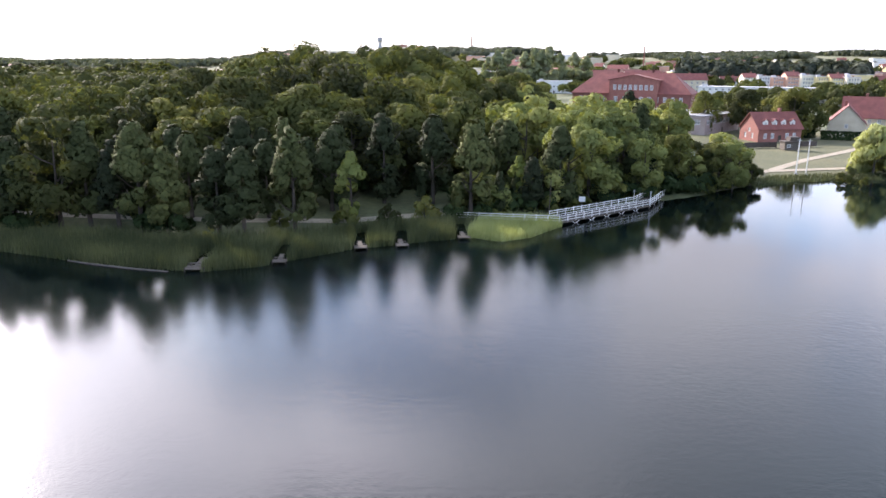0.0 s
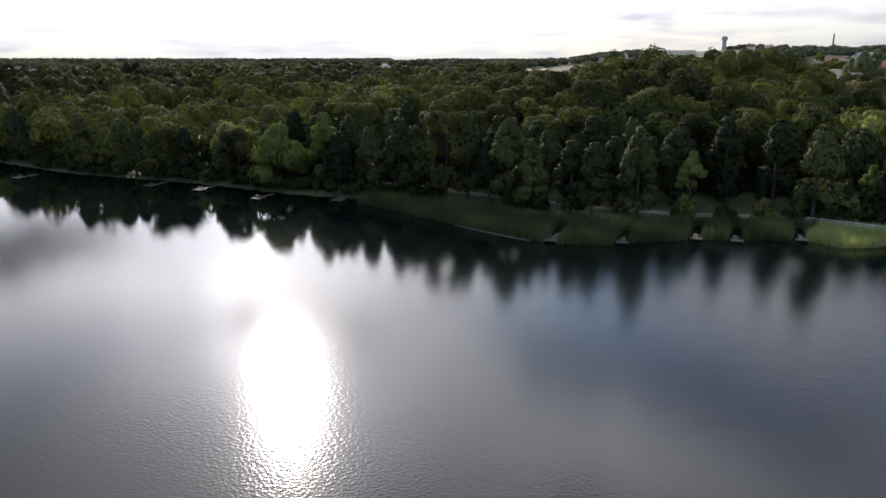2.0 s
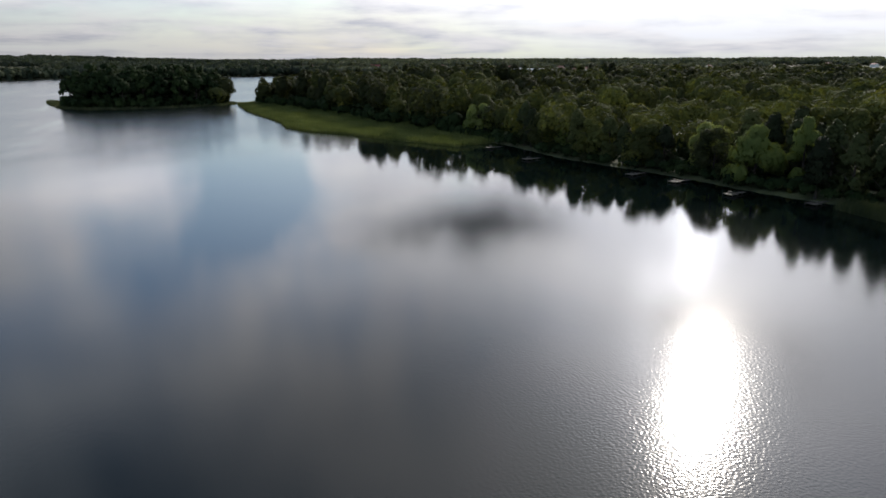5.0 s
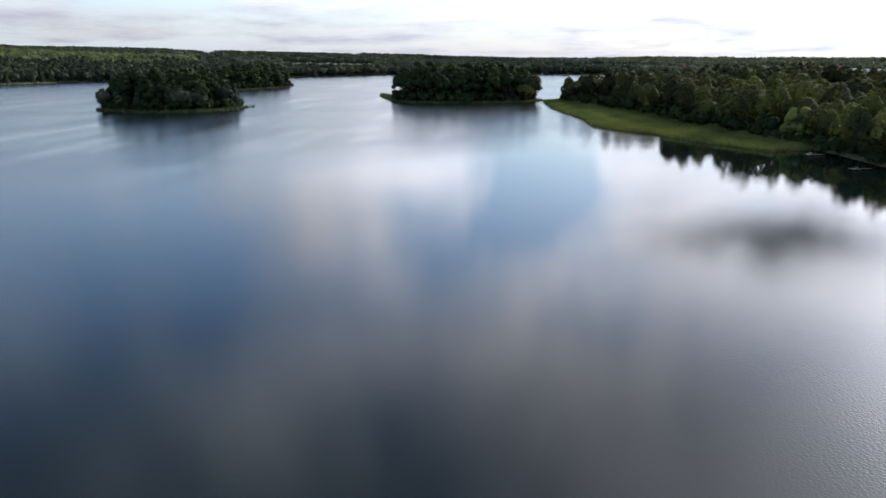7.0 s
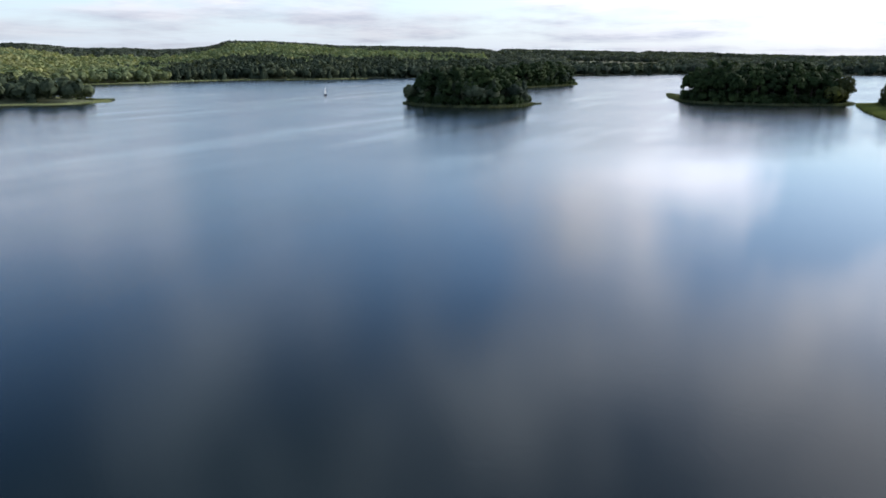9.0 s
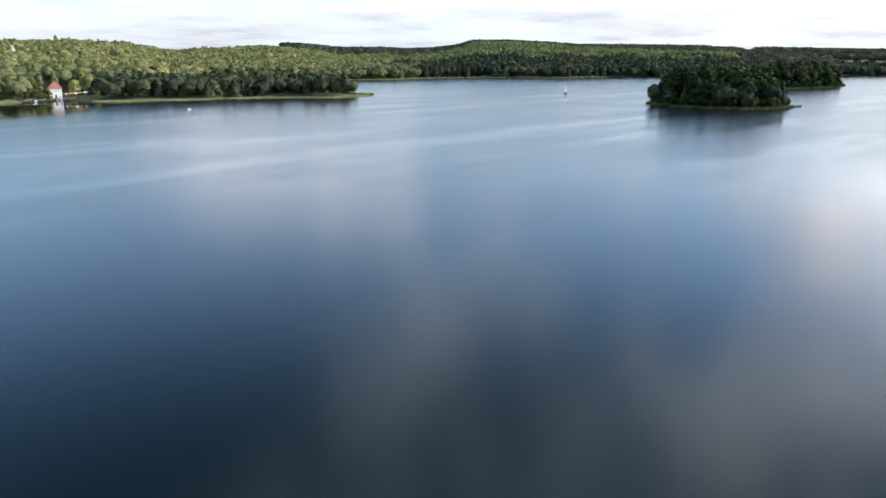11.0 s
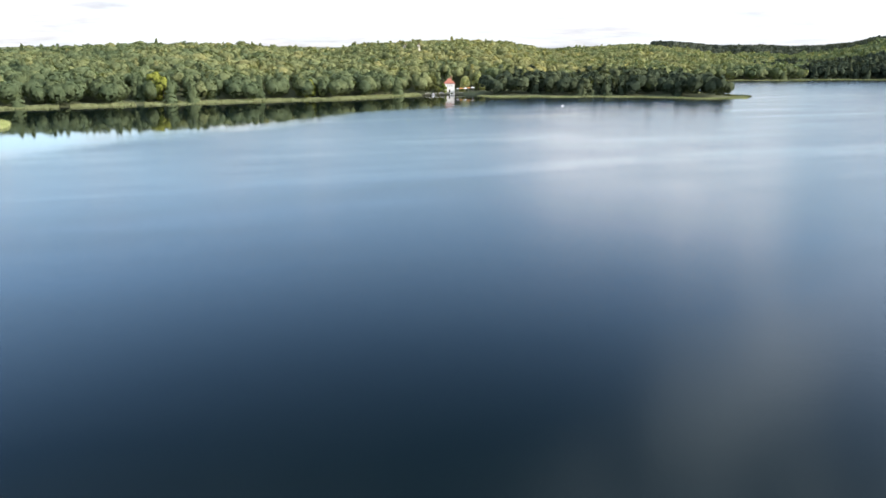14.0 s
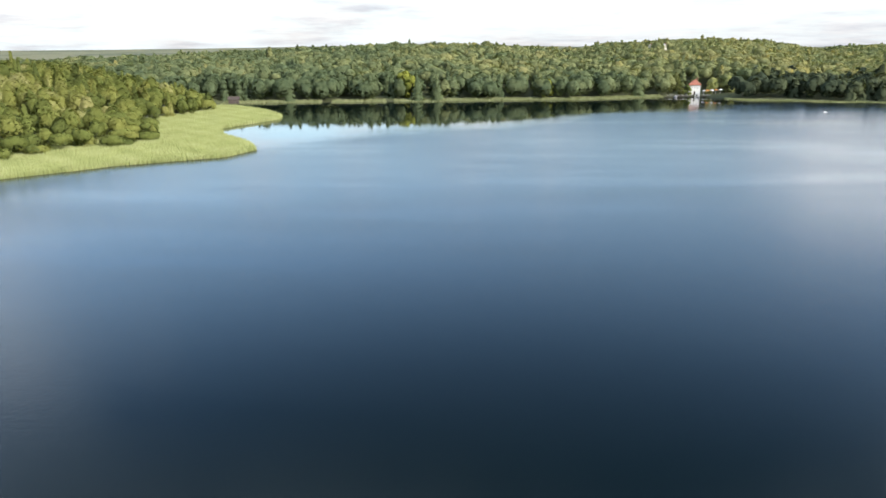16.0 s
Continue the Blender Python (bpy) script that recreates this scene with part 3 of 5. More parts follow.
def tube(bm, path, radii, sides=7):
    """A round limb along a path."""
    rings = []
    for k, (p, r) in enumerate(zip(path, radii)):
        p = Vector(p)
        ahead = Vector(path[min(k + 1, len(path) - 1)]) - Vector(path[max(k - 1, 0)])
        q = ahead.normalized().to_track_quat("Z", "Y")
        rings.append([bm.verts.new(p + q @ Vector((r * math.cos(a), r * math.sin(a), 0))) for a in [i * 2 * math.pi / sides for i in range(sides)]])
    for a, b in zip(rings, rings[1:]):
        for i in range(sides):
            bm.faces.new((a[i], a[(i + 1) % sides], b[(i + 1) % sides], b[i]))
    bm.faces.new(rings[0][::-1])
    bm.faces.new(rings[-1])


def finish(bm, name, mat, smooth=False):
    me = bpy.data.meshes.new(name)
    bmesh.ops.recalc_face_normals(bm, faces=bm.faces)
    bm.to_mesh(me)
    bm.free()
    me.materials.append(mat)
    if smooth:
        me.polygons.foreach_set("use_smooth", np.ones(len(me.polygons), bool))
    return me


def part(name, bm, mat, parent, label=""):
    """Links a bmesh (or a ready mesh) as one object under a thing or a part."""
    ob = new(name, finish(bm, name, mat) if isinstance(bm, bmesh.types.BMesh) else bm)
    ob.parent = parent
    return tagged(ob, label) if label else ob


def make_tree(name, label, seed, height, radius, foot, n, size, shape, leaf, lobes=22, category="tree"):
    """One tree on an Empty: tapered trunk with limbs, crown of leaf clumps."""
    rng = np.random.default_rng(seed)
    root = tagged(new(name), label, category)
    bm = bmesh.new()
    lean = rng.uniform(-0.3, 0.3, 2)
    tr = 0.018 * height + 0.05
    path = [(lean[0] * s ** 2, lean[1] * s ** 2, s * height * 0.8) for s in (-0.03, 0.02, 0.15, 0.4, 0.7, 1)]
    tube(bm, path, [tr * 1.7, tr * 1.25, tr, tr * 0.75, tr * 0.45, tr * 0.12], 8)
    for k in range(7):
        a, h0 = rng.uniform(0, 6.28), rng.uniform(max(foot, 0.12 * height), 0.6 * height)
        reach = radius * rng.uniform(0.5, 0.8)
        tip = (math.cos(a) * reach, math.sin(a) * reach, h0 + reach * rng.uniform(0.4, 1.0))
        mid = (tip[0] * 0.45, tip[1] * 0.45, h0 + (tip[2] - h0) * 0.35)
        if name == "weeping_willow":
            limb = bmesh.new()
            tube(limb, [(0, 0, h0), mid, tip], [tr * 0.42, tr * 0.28, tr * 0.06], 5)
            part("limb", limb, BARK, root)
        else:
            tube(bm, [(0, 0, h0), mid, tip], [tr * 0.42, tr * 0.28, tr * 0.06], 5)
    part("trunk", finish(bm, "trunk", BARK, True), None, root)
    v, f, soft = crown(rng, height, radius, foot, n, size, shape, lobes)
    part("crown", mesh_from("crown", v, f, [leaf], normals=soft), None, root)
    return root


def put_tree(models, kind, x, y, height, rng, group=""):
    """A copy of a model tree at a place, scaled to a height."""
    model, tall = models[kind][int(rng.integers(len(models[kind])))]
    z = float(land([(x, y)])[0])
    s = height / tall
    ob = copy_thing(model, Matrix.Identity(4))
    ob.matrix_basis = pose(x, y, z - 0.1, 0, 0, rng.uniform(0, 360)) @ Matrix.Diagonal((s * rng.uniform(0.92, 1.08), s * rng.uniform(0.92, 1.08), s, 1))
    if group:
        tagged(ob, group=group)
    return ob


def drop_models(models):
    for rows in models.values():
        for model, _ in rows:
            for o in (*model.children_recursive, model):
                bpy.data.objects.remove(o)


def scatter(mask, box, cell, rng):
    """Uneven points, one to a cell, that the mask keeps."""
    x0, y0, x1, y1 = box
    gx, gy = np.meshgrid(np.arange(x0, x1, cell), np.arange(y0, y1, cell))
    p = np.stack([gx.ravel(), gy.ravel()], 1) + rng.uniform(0, cell, (gx.size, 2)) * 0.9
    return p[mask(p)]


def polar(p):
    """Azimuth to the left of +y in degrees, and distance, from the flight's start."""
    az = np.degrees(np.arctan2(-p[:, 0], p[:, 1]))
    return np.where(az < -60, az + 360, az), np.hypot(p[:, 0], p[:, 1])


def wood(name, label, pts, heights, radii, leaf, seed, detail=0.0028, top=0.55, spread=0.17, full=None, bias=0.0, pines=0.0, least=0.5, most=420):
    """Many trees as one body of stuff: crowns of leaf clumps, coarser with distance from the lake's middle."""
    rng = np.random.default_rng(seed)
    z = land(pts)
    dist = np.hypot(pts[:, 0] - 15, pts[:, 1] + 20)
    V, F, T, N, count = [], [], [], [], 0
    # the share of trees drawn as pointed firs
    picked = rng.random(len(pts)) < pines
    # shifts each tree's tint; callers also put shade and haze into it
    bias = bias + np.zeros(len(pts))
    stand = waves(pts[:, 0], pts[:, 1], 110, seed) + 0.6 * waves(pts[:, 0], pts[:, 1], 35, seed + 1)
    for k in range(len(pts)):
        size = max(least, dist[k] * detail)
        foot = heights[k] * (0.03 if full is not None and full[k] else 1 - top)
        area = 6.283 * radii[k] * (heights[k] - foot) * 0.75
        n = int(np.clip(area / size ** 2 * 1.05, 12, most))
        v, f, soft = dome(rng, heights[k] * (1.12 if picked[k] else 1), radii[k] * (0.8 if picked[k] else 1), foot * (0.4 if picked[k] else 1), n, size * 0.95, picked[k])
        N.append(soft)
        v[:, :2] += pts[k]
        v[:, 2] += z[k]
        V.append(v)
        F.append(f + count)
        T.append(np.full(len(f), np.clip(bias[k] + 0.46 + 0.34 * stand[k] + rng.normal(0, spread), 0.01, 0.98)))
        count += len(v)
    if not V:
        return None
    ob = new(name, mesh_from(name, np.vstack(V), np.vstack(F), [leaf], np.concatenate(T), normals=np.vstack(N)))
    return tagged(ob, label, "woodland", kind="stuff")

rng = np.random.default_rng(11)
MODELS = {
    "alder": [(make_tree("alder_tree", "dark green alder with a pointed leafy crown on the lake bank", s, 15, 4.5, 1.5, 2900, 0.34, "cone", LEAF_ALDER, 34), 15) for s in (1, 2, 3)],
    "broad": [(make_tree("broadleaf_tree", "green broadleaf tree with a full rounded crown in the park", s, 16, 6.8, 1.6, 3600, 0.37, "round", LEAF, 26), 16) for s in (4, 5, 6)],
    "old": [(make_tree("old_broadleaf_tree", "large old broadleaf tree with a wide domed crown", s, 20, 10.0, 2.5, 6200, 0.42, "round", LEAF, 36), 20) for s in (31, 32, 33)],
    "locust": [(make_tree("locust_tree", "light green airy locust tree near the boardwalk", s, 16, 6.4, 1.8, 2900, 0.36, "round", LEAF_LIGHT, 22), 16) for s in (17, 18, 19)],
    "willow": [(make_tree("willow_tree", "pale green willow with drooping foliage by the water", s, 11, 5.2, 0.8, 2200, 0.34, "willow", LEAF_PALE, 22), 11) for s in (7, 8)],
    "weeping": [(make_tree("weeping_willow", "yellow-green weeping willow with long hanging twigs", 27, 12, 5.6, 0.2, 2600, 0.34, "willow", LEAF_WEEPING, 26), 12)],
    "pale": [(make_tree("pale_tree", "light yellow-green leafy tree by the lake", 16, 16, 4.2, 1.0, 2000, 0.40, "poplar", LEAF_PALE, 24), 16)],
    "golden": [(make_tree("golden_tree", "bright yellow-green tree at the foot of the wooded hill", s, 13, 5.4, 0.4, 1500, 0.7, "round", LEAF_GOLDEN, 24), 13) for s in (41, 42)],
    "bush": [(make_tree("shrub", "green leafy shrub on the lake bank", s, 4, 2.6, 0.0, 520, 0.30, "bush", LEAF, 10, "shrub"), 4) for s in (9, 10)],
    "poplar": [(make_tree("poplar_tree", "tall pale poplar with a narrow crown beyond the park", s, 28, 7.4, 2.0, 2400, 0.95, "poplar", LEAF_POPLAR, 48), 28) for s in (14, 15)],
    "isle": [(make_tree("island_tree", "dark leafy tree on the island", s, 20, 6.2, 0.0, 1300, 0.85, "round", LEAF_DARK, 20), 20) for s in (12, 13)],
}


def at_bearing(az, d):
    return -math.sin(radians(az)) * d, math.cos(radians(az)) * d


def park_mask(p):
    az, r = polar(p)
    d = shore(p)
    return (d > 10.5) & (az > 9) & (az < 72) & (r < 165)


WILLOWS = [(-121, 80.5, 13.0), (-139, 82, 12.5), (-240, 56, 12), (-188, 67, 9)]
PALE = [(-113, 86, 15.5), (-43, 109, 11), (-18, 127, 9)]
# first row of alders along the bank, from the boardwalk to the west
walked = 0.0
for (ax, ay), (bx, by) in zip(LAKE, np.roll(LAKE, -1, 0)):
    if not (-205 < ax < 14 and ay > 50):
        continue
    L = math.hypot(bx - ax, by - ay)
    while walked < L:
        x, y = ax + (bx - ax) * walked / L, ay + (by - ay) * walked / L
        inland = rng.uniform(2.0, 5.0)
        x, y = x - (by - ay) / L * -inland * -1, y + (bx - ax) / L * -inland
        if float(shore([(x, y)])[0]) > 0.8 and all(math.hypot(x - a, y - b) > 7.5 for a, b, _ in WILLOWS + PALE[:1]):
            put_tree(MODELS, "alder" if rng.random() < 0.75 else "broad", x, y, rng.uniform(11, 15) if ax < -100 else rng.uniform(13.5, 17.5) if ax < -22 else rng.uniform(7, 11), rng, "trees of the lakeside park")
        walked += rng.uniform(4.2, 6.4)
    walked -= L
park = scatter(park_mask, (-200, 60, 30, 190), 7.8, rng)
for (x, y), d in zip(park, shore(park)):
    put_tree(MODELS, "alder" if d < 24 else "broad", x, y, rng.uniform(12.5, 17.0), rng, "trees of the lakeside park")
# wooded corner between the boardwalk and the school
corner = scatter(lambda p: (shore(p) > 1.5) & (polar(p)[0] > -3.2) & (polar(p)[0] < 9.5) & (polar(p)[1] < 238) & (np.hypot(p[:, 0] + 26, p[:, 1] - 204) > 9), (-45, 110, 40, 240), 7.4, rng)
for x, y in corner:
    put_tree(MODELS, "locust" if rng.random() < 0.7 else "alder", x, y, (rng.uniform(14.0, 18.0) if y < 192 else rng.uniform(9.0, 12.5)) - 3 * (x > 3 and y < 175), rng, "trees of the lakeside park")
# single trees of the town's shore: bearing, distance, height
for az, d, tall, kind in [(-4.0, 158, 10.5, "broad"), (-5.2, 164, 8.5, "broad"), (-7.2, 168, 11, "locust"), (-6.4, 160, 9, "broad"), (-7.9, 161, 10.5, "locust"), (-6.9, 158, 9.5, "broad"), (9.6, 240, 14, "broad"), (8.6, 246, 13, "locust"), (7.6, 240, 12, "broad"), (6.6, 248, 13, "broad"), (9.2, 258, 15, "broad"), (8.0, 264, 14, "locust"), (7.0, 262, 13, "broad"), (5.8, 256, 12, "locust"), (5.4, 242, 11, "broad"), (8.8, 280, 15, "broad"), (7.4, 278, 14, "broad"), (6.2, 276, 13, "locust"), (-8.3, 174, 6, "bush"), (-9.0, 170, 4, "bush"), (-5.5, 270, 14.5, "broad"),
                          (-8.4, 275, 15, "broad"), (-7.3, 285, 13, "broad"), (-9.8, 280, 12, "broad"), (-11.4, 262, 16.5, "broad"), (-12.3, 268, 16, "broad"), (-10.8, 268, 15, "broad"),
                          (-16.8, 194, 11.5, "weeping"), (-17.4, 198, 10.5, "weeping"), (-15.3, 183, 4.5, "bush"), (-16.4, 180, 4, "bush"), (-3.2, 240, 13, "broad"), (-14.0, 300, 12, "broad"),
                          (8.2, 300, 16, "broad"), (7.4, 290, 14, "broad"), (9.5, 310, 15, "broad"), (6.6, 320, 13, "broad")]:
    put_tree(MODELS, kind, *at_bearing(az, d), tall, rng)
# thicket close behind the boardwalk, and large old trees on the park's hill


def behind_walk(p):
    d = np.minimum(np.hypot(p[:, 0] - np.clip(p[:, 0], -26, -10), p[:, 1] - 115.5), signed(p, np.array([(-10, 114), (8, 136), (11, 149), (6, 149), (3, 139), (-13, 119)])))
    return (d > 1.6) & (shore(p) > 0.4) & (p[:, 1] > 116)


for x, y in scatter(behind_walk, (-28, 116, 30, 168), 3.6, rng):
    put_tree(MODELS, "bush", x, y, rng.uniform(2.4, 4.6), rng, "shrubs of the lake bank")
for x, y in scatter(lambda p: behind_walk(p) & (shore(p) < 9), (-28, 118, 24, 160), 6.5, rng):
    put_tree(MODELS, "alder" if rng.random() < 0.4 else "locust", x, y, rng.uniform(6.5, 9.5), rng, "trees of the lakeside park")
for az, d, tall in [(30, 152, 19), (26.5, 165, 19), (24, 150, 18), (21.5, 172, 19.5), (18.5, 160, 18.5), (35, 158, 17.5), (17, 178, 17), (40, 162, 17.5), (28.5, 185, 18.5), (46, 170, 17), (23, 192, 18), (33, 180, 17.5)]:
    put_tree(MODELS, "old", *at_bearing(az, d), tall, rng, "trees of the lakeside park")
for x, y, tall in WILLOWS:
    put_tree(MODELS, "willow", x, y, tall, rng)
for x, y, tall in PALE:
    put_tree(MODELS, "pale", x, y, tall, rng)
# shrubs between the bank trees
low = scatter(lambda p: (shore(p) > 0.8) & (shore(p) < 9) & (polar(p)[0] > -9) & (polar(p)[0] < 70) & (polar(p)[1] < 200), (-190, 60, 60, 190), 4.4, rng)
for x, y in low:
    if rng.random() < 0.34 and not (-28 < x < 8 and y < 141):
        put_tree(MODELS, "bush", x, y, rng.uniform(1.8, 4.2), rng, "shrubs of the lake bank")
for az, d, tall in [(10.0, 600, 31), (9.2, 610, 32), (7.9, 590, 30), (7.2, 600, 33), (6.7, 595, 31), (6.1, 605, 34), (5.3, 620, 29), (4.2, 640, 30), (3.3, 630, 27), (10.7, 620, 26)]:
    put_tree(MODELS, "poplar", *at_bearing(az, d), tall, rng, "row of tall poplars beyond the park")
for k, isle in enumerate(ISLANDS):
    lo, hi = isle.min(0), isle.max(0)
    pts = scatter(lambda p: signed(p, isle) < -3.0, (*lo, *hi), 8.5, rng)
    for (x, y), edge in zip(pts, -signed(pts, isle)):
        put_tree(MODELS, "isle", x, y, min(13 + edge * 0.5, 21) * rng.uniform(0.92, 1.08) * (1.12 if k == 2 else 1.0), rng, "trees of the wooded islands")
for x, y, tall, kind in [(-127.5, -566, 10.5, "weeping"), (-137, -562, 11.5, "weeping"), (-97, -566, 8, "broad"), (-103, -575, 12, "broad"), (-108.6, -561, 7.0, "willow"), (-104, -560, 6.0, "broad")]:
    put_tree(MODELS, kind, x, y, tall, rng)
for x, y, tall in [(82, -521, 14), (87, -529, 16), (-8, -533, 11.5)]:
    put_tree(MODELS, "golden", x, y, tall, np.random.default_rng(61))
drop_models(MODELS)


def west_mask(p):
    az, r = polar(p)
    d = shore(p)
    behind_school = (az < 10) & (r > 230)
    return (d > 2) & ~behind_school & (az < 95) & (az > 8) & ((r > 168) | (az > 72)) & (r < 760) & ~((az < 15) & (r > 340)) & ~((az > 28.5) & (az < 34) & (r > 540)) & ~((az > 64) & (az < 71) & (r > 560))


p = scatter(west_mask, (-760, -60, 0, 760), 9.6, rng)
p = p[(waves(p[:, 0], p[:, 1], 75, 71) > -0.42) | (shore(p) < 40)]   # clearings between the stands
h = rng.uniform(9.5, 16.5, len(p)) * (0.92 + 0.28 * waves(p[:, 0], p[:, 1], 70, 3)) * np.interp(-p[:, 0], [180, 300], [1, 1.35])
# bias darkens the western spit: its backlit shade is put into the tint
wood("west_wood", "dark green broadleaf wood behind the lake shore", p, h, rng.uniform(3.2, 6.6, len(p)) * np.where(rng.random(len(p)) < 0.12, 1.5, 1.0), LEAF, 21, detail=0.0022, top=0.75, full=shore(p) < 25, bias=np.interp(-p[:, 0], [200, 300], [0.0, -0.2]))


# filler shrubs closing gaps on the spit, near-black to give its shade
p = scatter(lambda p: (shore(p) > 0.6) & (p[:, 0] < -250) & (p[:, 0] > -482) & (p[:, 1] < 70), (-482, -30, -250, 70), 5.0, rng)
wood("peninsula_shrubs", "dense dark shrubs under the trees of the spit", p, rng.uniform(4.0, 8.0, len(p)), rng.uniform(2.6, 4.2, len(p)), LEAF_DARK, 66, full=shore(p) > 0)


# low filler growth under and between the bank trees, near-black to give the shade there
def under_mask(p):
    az, r = polar(p)
    d = shore(p)
    open_bank = (az > 14) & (az < 46) & (d < 24) & (waves(p[:, 0], p[:, 1], 26, 19) > -0.35)
    return ~open_bank & (d > 0.5) & ((d < 6.5) | (d > 12)) & (d < 42) & (az > -8) & (az < 90) & (r < 260) & ~((p[:, 0] > 12) & (d > 7))


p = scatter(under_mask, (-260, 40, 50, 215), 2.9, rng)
wood("undergrowth", "added undergrowth beneath the lakeside trees, near-black for shade", p, rng.uniform(1.6, 3.8, len(p)), rng.uniform(1.4, 2.2, len(p)), LEAF_DARK, 27, detail=0.004, full=shore(p) > 0)


# filler shrubs closing gaps under the island trees, in the darkened leaf
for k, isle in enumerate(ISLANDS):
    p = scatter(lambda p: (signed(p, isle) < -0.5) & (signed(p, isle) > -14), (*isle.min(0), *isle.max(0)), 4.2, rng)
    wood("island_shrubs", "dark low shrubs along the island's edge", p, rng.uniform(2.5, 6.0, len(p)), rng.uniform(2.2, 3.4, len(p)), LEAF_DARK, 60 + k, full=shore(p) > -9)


def far_mask(p):
    az, r = polar(p)
    d = shore(p)
    hall = (np.abs(az - 68) < 4) & (r < 1040)
    town = ((az < 14) & (r < 1300)) | ((az > 28.5) & (az < 34) & (r < 980))
    return (d > 3) & (r >= 760) & (r < 2800) & ((az < 119) | (r > 1330)) & (az < 150) & (az > -25) & (waves(p[:, 0], p[:, 1], 420, 17) > np.where(az < 14, 0.12, np.where((d < 130) | (az > 118), -2, np.where(az > 88, 0.0, 0.17)))) & ~hall & ~town


p = scatter(far_mask, (-2800, -1500, 1200, 2800), 21, rng)
# bias puts the paler haze of the north-western woods into the tint
wood("far_wood", "distant woods between fields, haze in their leaf colour", p, rng.uniform(9, 13, len(p)), rng.uniform(9, 14, len(p)), LEAF_HAZED, 22, detail=0.0023, top=0.9, bias=np.where(polar(p)[0] < 86, 0.3, -0.1))
p = scatter(lambda p: (shore(p) > 1.5) & (shore(p) < 45) & (polar(p)[0] > 84) & (polar(p)[0] < 126) & (polar(p)[1] > 700), (-1300, -560, -480, 330), 10, rng)
wood("far_bank_wood", "dark blue-green wood along the far bank", p, rng.uniform(9, 14, len(p)), rng.uniform(4.5, 7, len(p)), LEAF_SHADED, 33, detail=0.0024, top=0.9, pines=0.3, full=shore(p) > 0)
p = scatter(lambda p: (polar(p)[0] < 14) & (polar(p)[0] > -26) & (polar(p)[1] > 310) & (polar(p)[1] < 1300) & (waves(p[:, 0], p[:, 1], 90, 31) > 0.28) & (shore(p) > 10), (-330, 250, 620, 1300), 11, rng)
wood("town_trees", "garden trees among the town's houses", p, rng.uniform(7, 12, len(p)), rng.uniform(3.5, 6, len(p)), LEAF, 25, top=0.85)


p = scatter(lambda p: (polar(p)[0] < -3.5) & (polar(p)[0] > -15.5) & (polar(p)[1] > 720) & (polar(p)[1] < 880) & (waves(p[:, 0], p[:, 1], 130, 12) > -0.25), (30, 650, 260, 900), 9, rng)
wood("town_grove", "dark wooded clumps behind the town's terraces", p, rng.uniform(15, 24, len(p)), rng.uniform(4.5, 8.5, len(p)), LEAF_HAZED, 28, full=shore(p) > 0)


def south_mask(p):
    az, r = polar(p)
    d = shore(p)
    villa = np.hypot(p[:, 0] + 120, p[:, 1] + 562) < 20
    return (d > 0.6) & (d < np.where(az < 135, 600, 400)) & (az > 117) & (az < 215) & (r < 1350) & (r > 220) & ~villa & ~((p[:, 0] > 150) & (p[:, 1] > -478)) & ~((p[:, 0] < -120) & (p[:, 0] > -330) & (p[:, 1] > -560))


HILL_HOUSES = [(-146, -836), (-161, -838)]   # houses on the hill; trees are cleared along the camera's line of sight to them


def sightline(p):
    inside = np.zeros(len(p), bool)
    for gx, gy in HILL_HOUSES:
        ex, ey = np.array([gx - 42, gy + 38]) / math.hypot(gx - 42, gy + 38)
        along, aside = (p[:, 0] - gx) * ex + (p[:, 1] - gy) * ey, (p[:, 1] - gy) * ex - (p[:, 0] - gx) * ey
        inside |= (along > -70) & (along < 14) & (np.abs(aside) < 6.5 + 4 * waves(p[:, 0], p[:, 1], 25, 3))
    return inside


p = scatter(south_mask, (-1200, -1350, 620, -100), 8.6, rng)
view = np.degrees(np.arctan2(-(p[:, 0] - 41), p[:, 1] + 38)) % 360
# cloud shadow over the western slope is put into a darker leaf colour
picked = (view < 139 + 3 * waves(p[:, 0], p[:, 1], 120, 14)) & (shore(p) < 150 + 90 * waves(p[:, 0], p[:, 1], 160, 15))
h = rng.uniform(11.0, 14.5, len(p)) * np.where(rng.random(len(p)) < 0.05, 1.15, 1.0) * (1 + 0.12 * waves(p[:, 0], p[:, 1], 90, 6))
wide = rng.uniform(3.8, 7.0, len(p))
# dark shore row and conifers, plus westward shade and bearing-wise haze put into tint
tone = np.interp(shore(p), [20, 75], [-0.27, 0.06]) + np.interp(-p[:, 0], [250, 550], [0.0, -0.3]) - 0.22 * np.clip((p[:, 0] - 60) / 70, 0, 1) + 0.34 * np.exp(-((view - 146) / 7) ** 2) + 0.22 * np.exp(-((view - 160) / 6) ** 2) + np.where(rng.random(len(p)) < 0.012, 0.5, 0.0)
p, picked, h, wide, tone = (a[~sightline(p)] for a in (p, picked, h, wide, tone))
wood("south_wood", "sunlit mixed wood on the hills behind the lake", p[~picked], h[~picked], wide[~picked], LEAF_SOUTH, 23, detail=0.0018, top=0.62, spread=0.13, pines=0.22, bias=tone[~picked], full=shore(p[~picked]) < 30)
wood("fir_wood", "dark wood on the far bank, cloud shade in its colour", p[picked], h[picked], wide[picked], LEAF_SHADED, 29, detail=0.0018, top=0.7, spread=0.16, pines=0.5, full=shore(p[picked]) < 30)
p = scatter(lambda p: (shore(p) > 4) & (p[:, 0] < -128) & (p[:, 1] > -575) & ~((p[:, 0] > -156) & (p[:, 1] < -548)), (-330, -575, -125, -440), 8.5, rng)
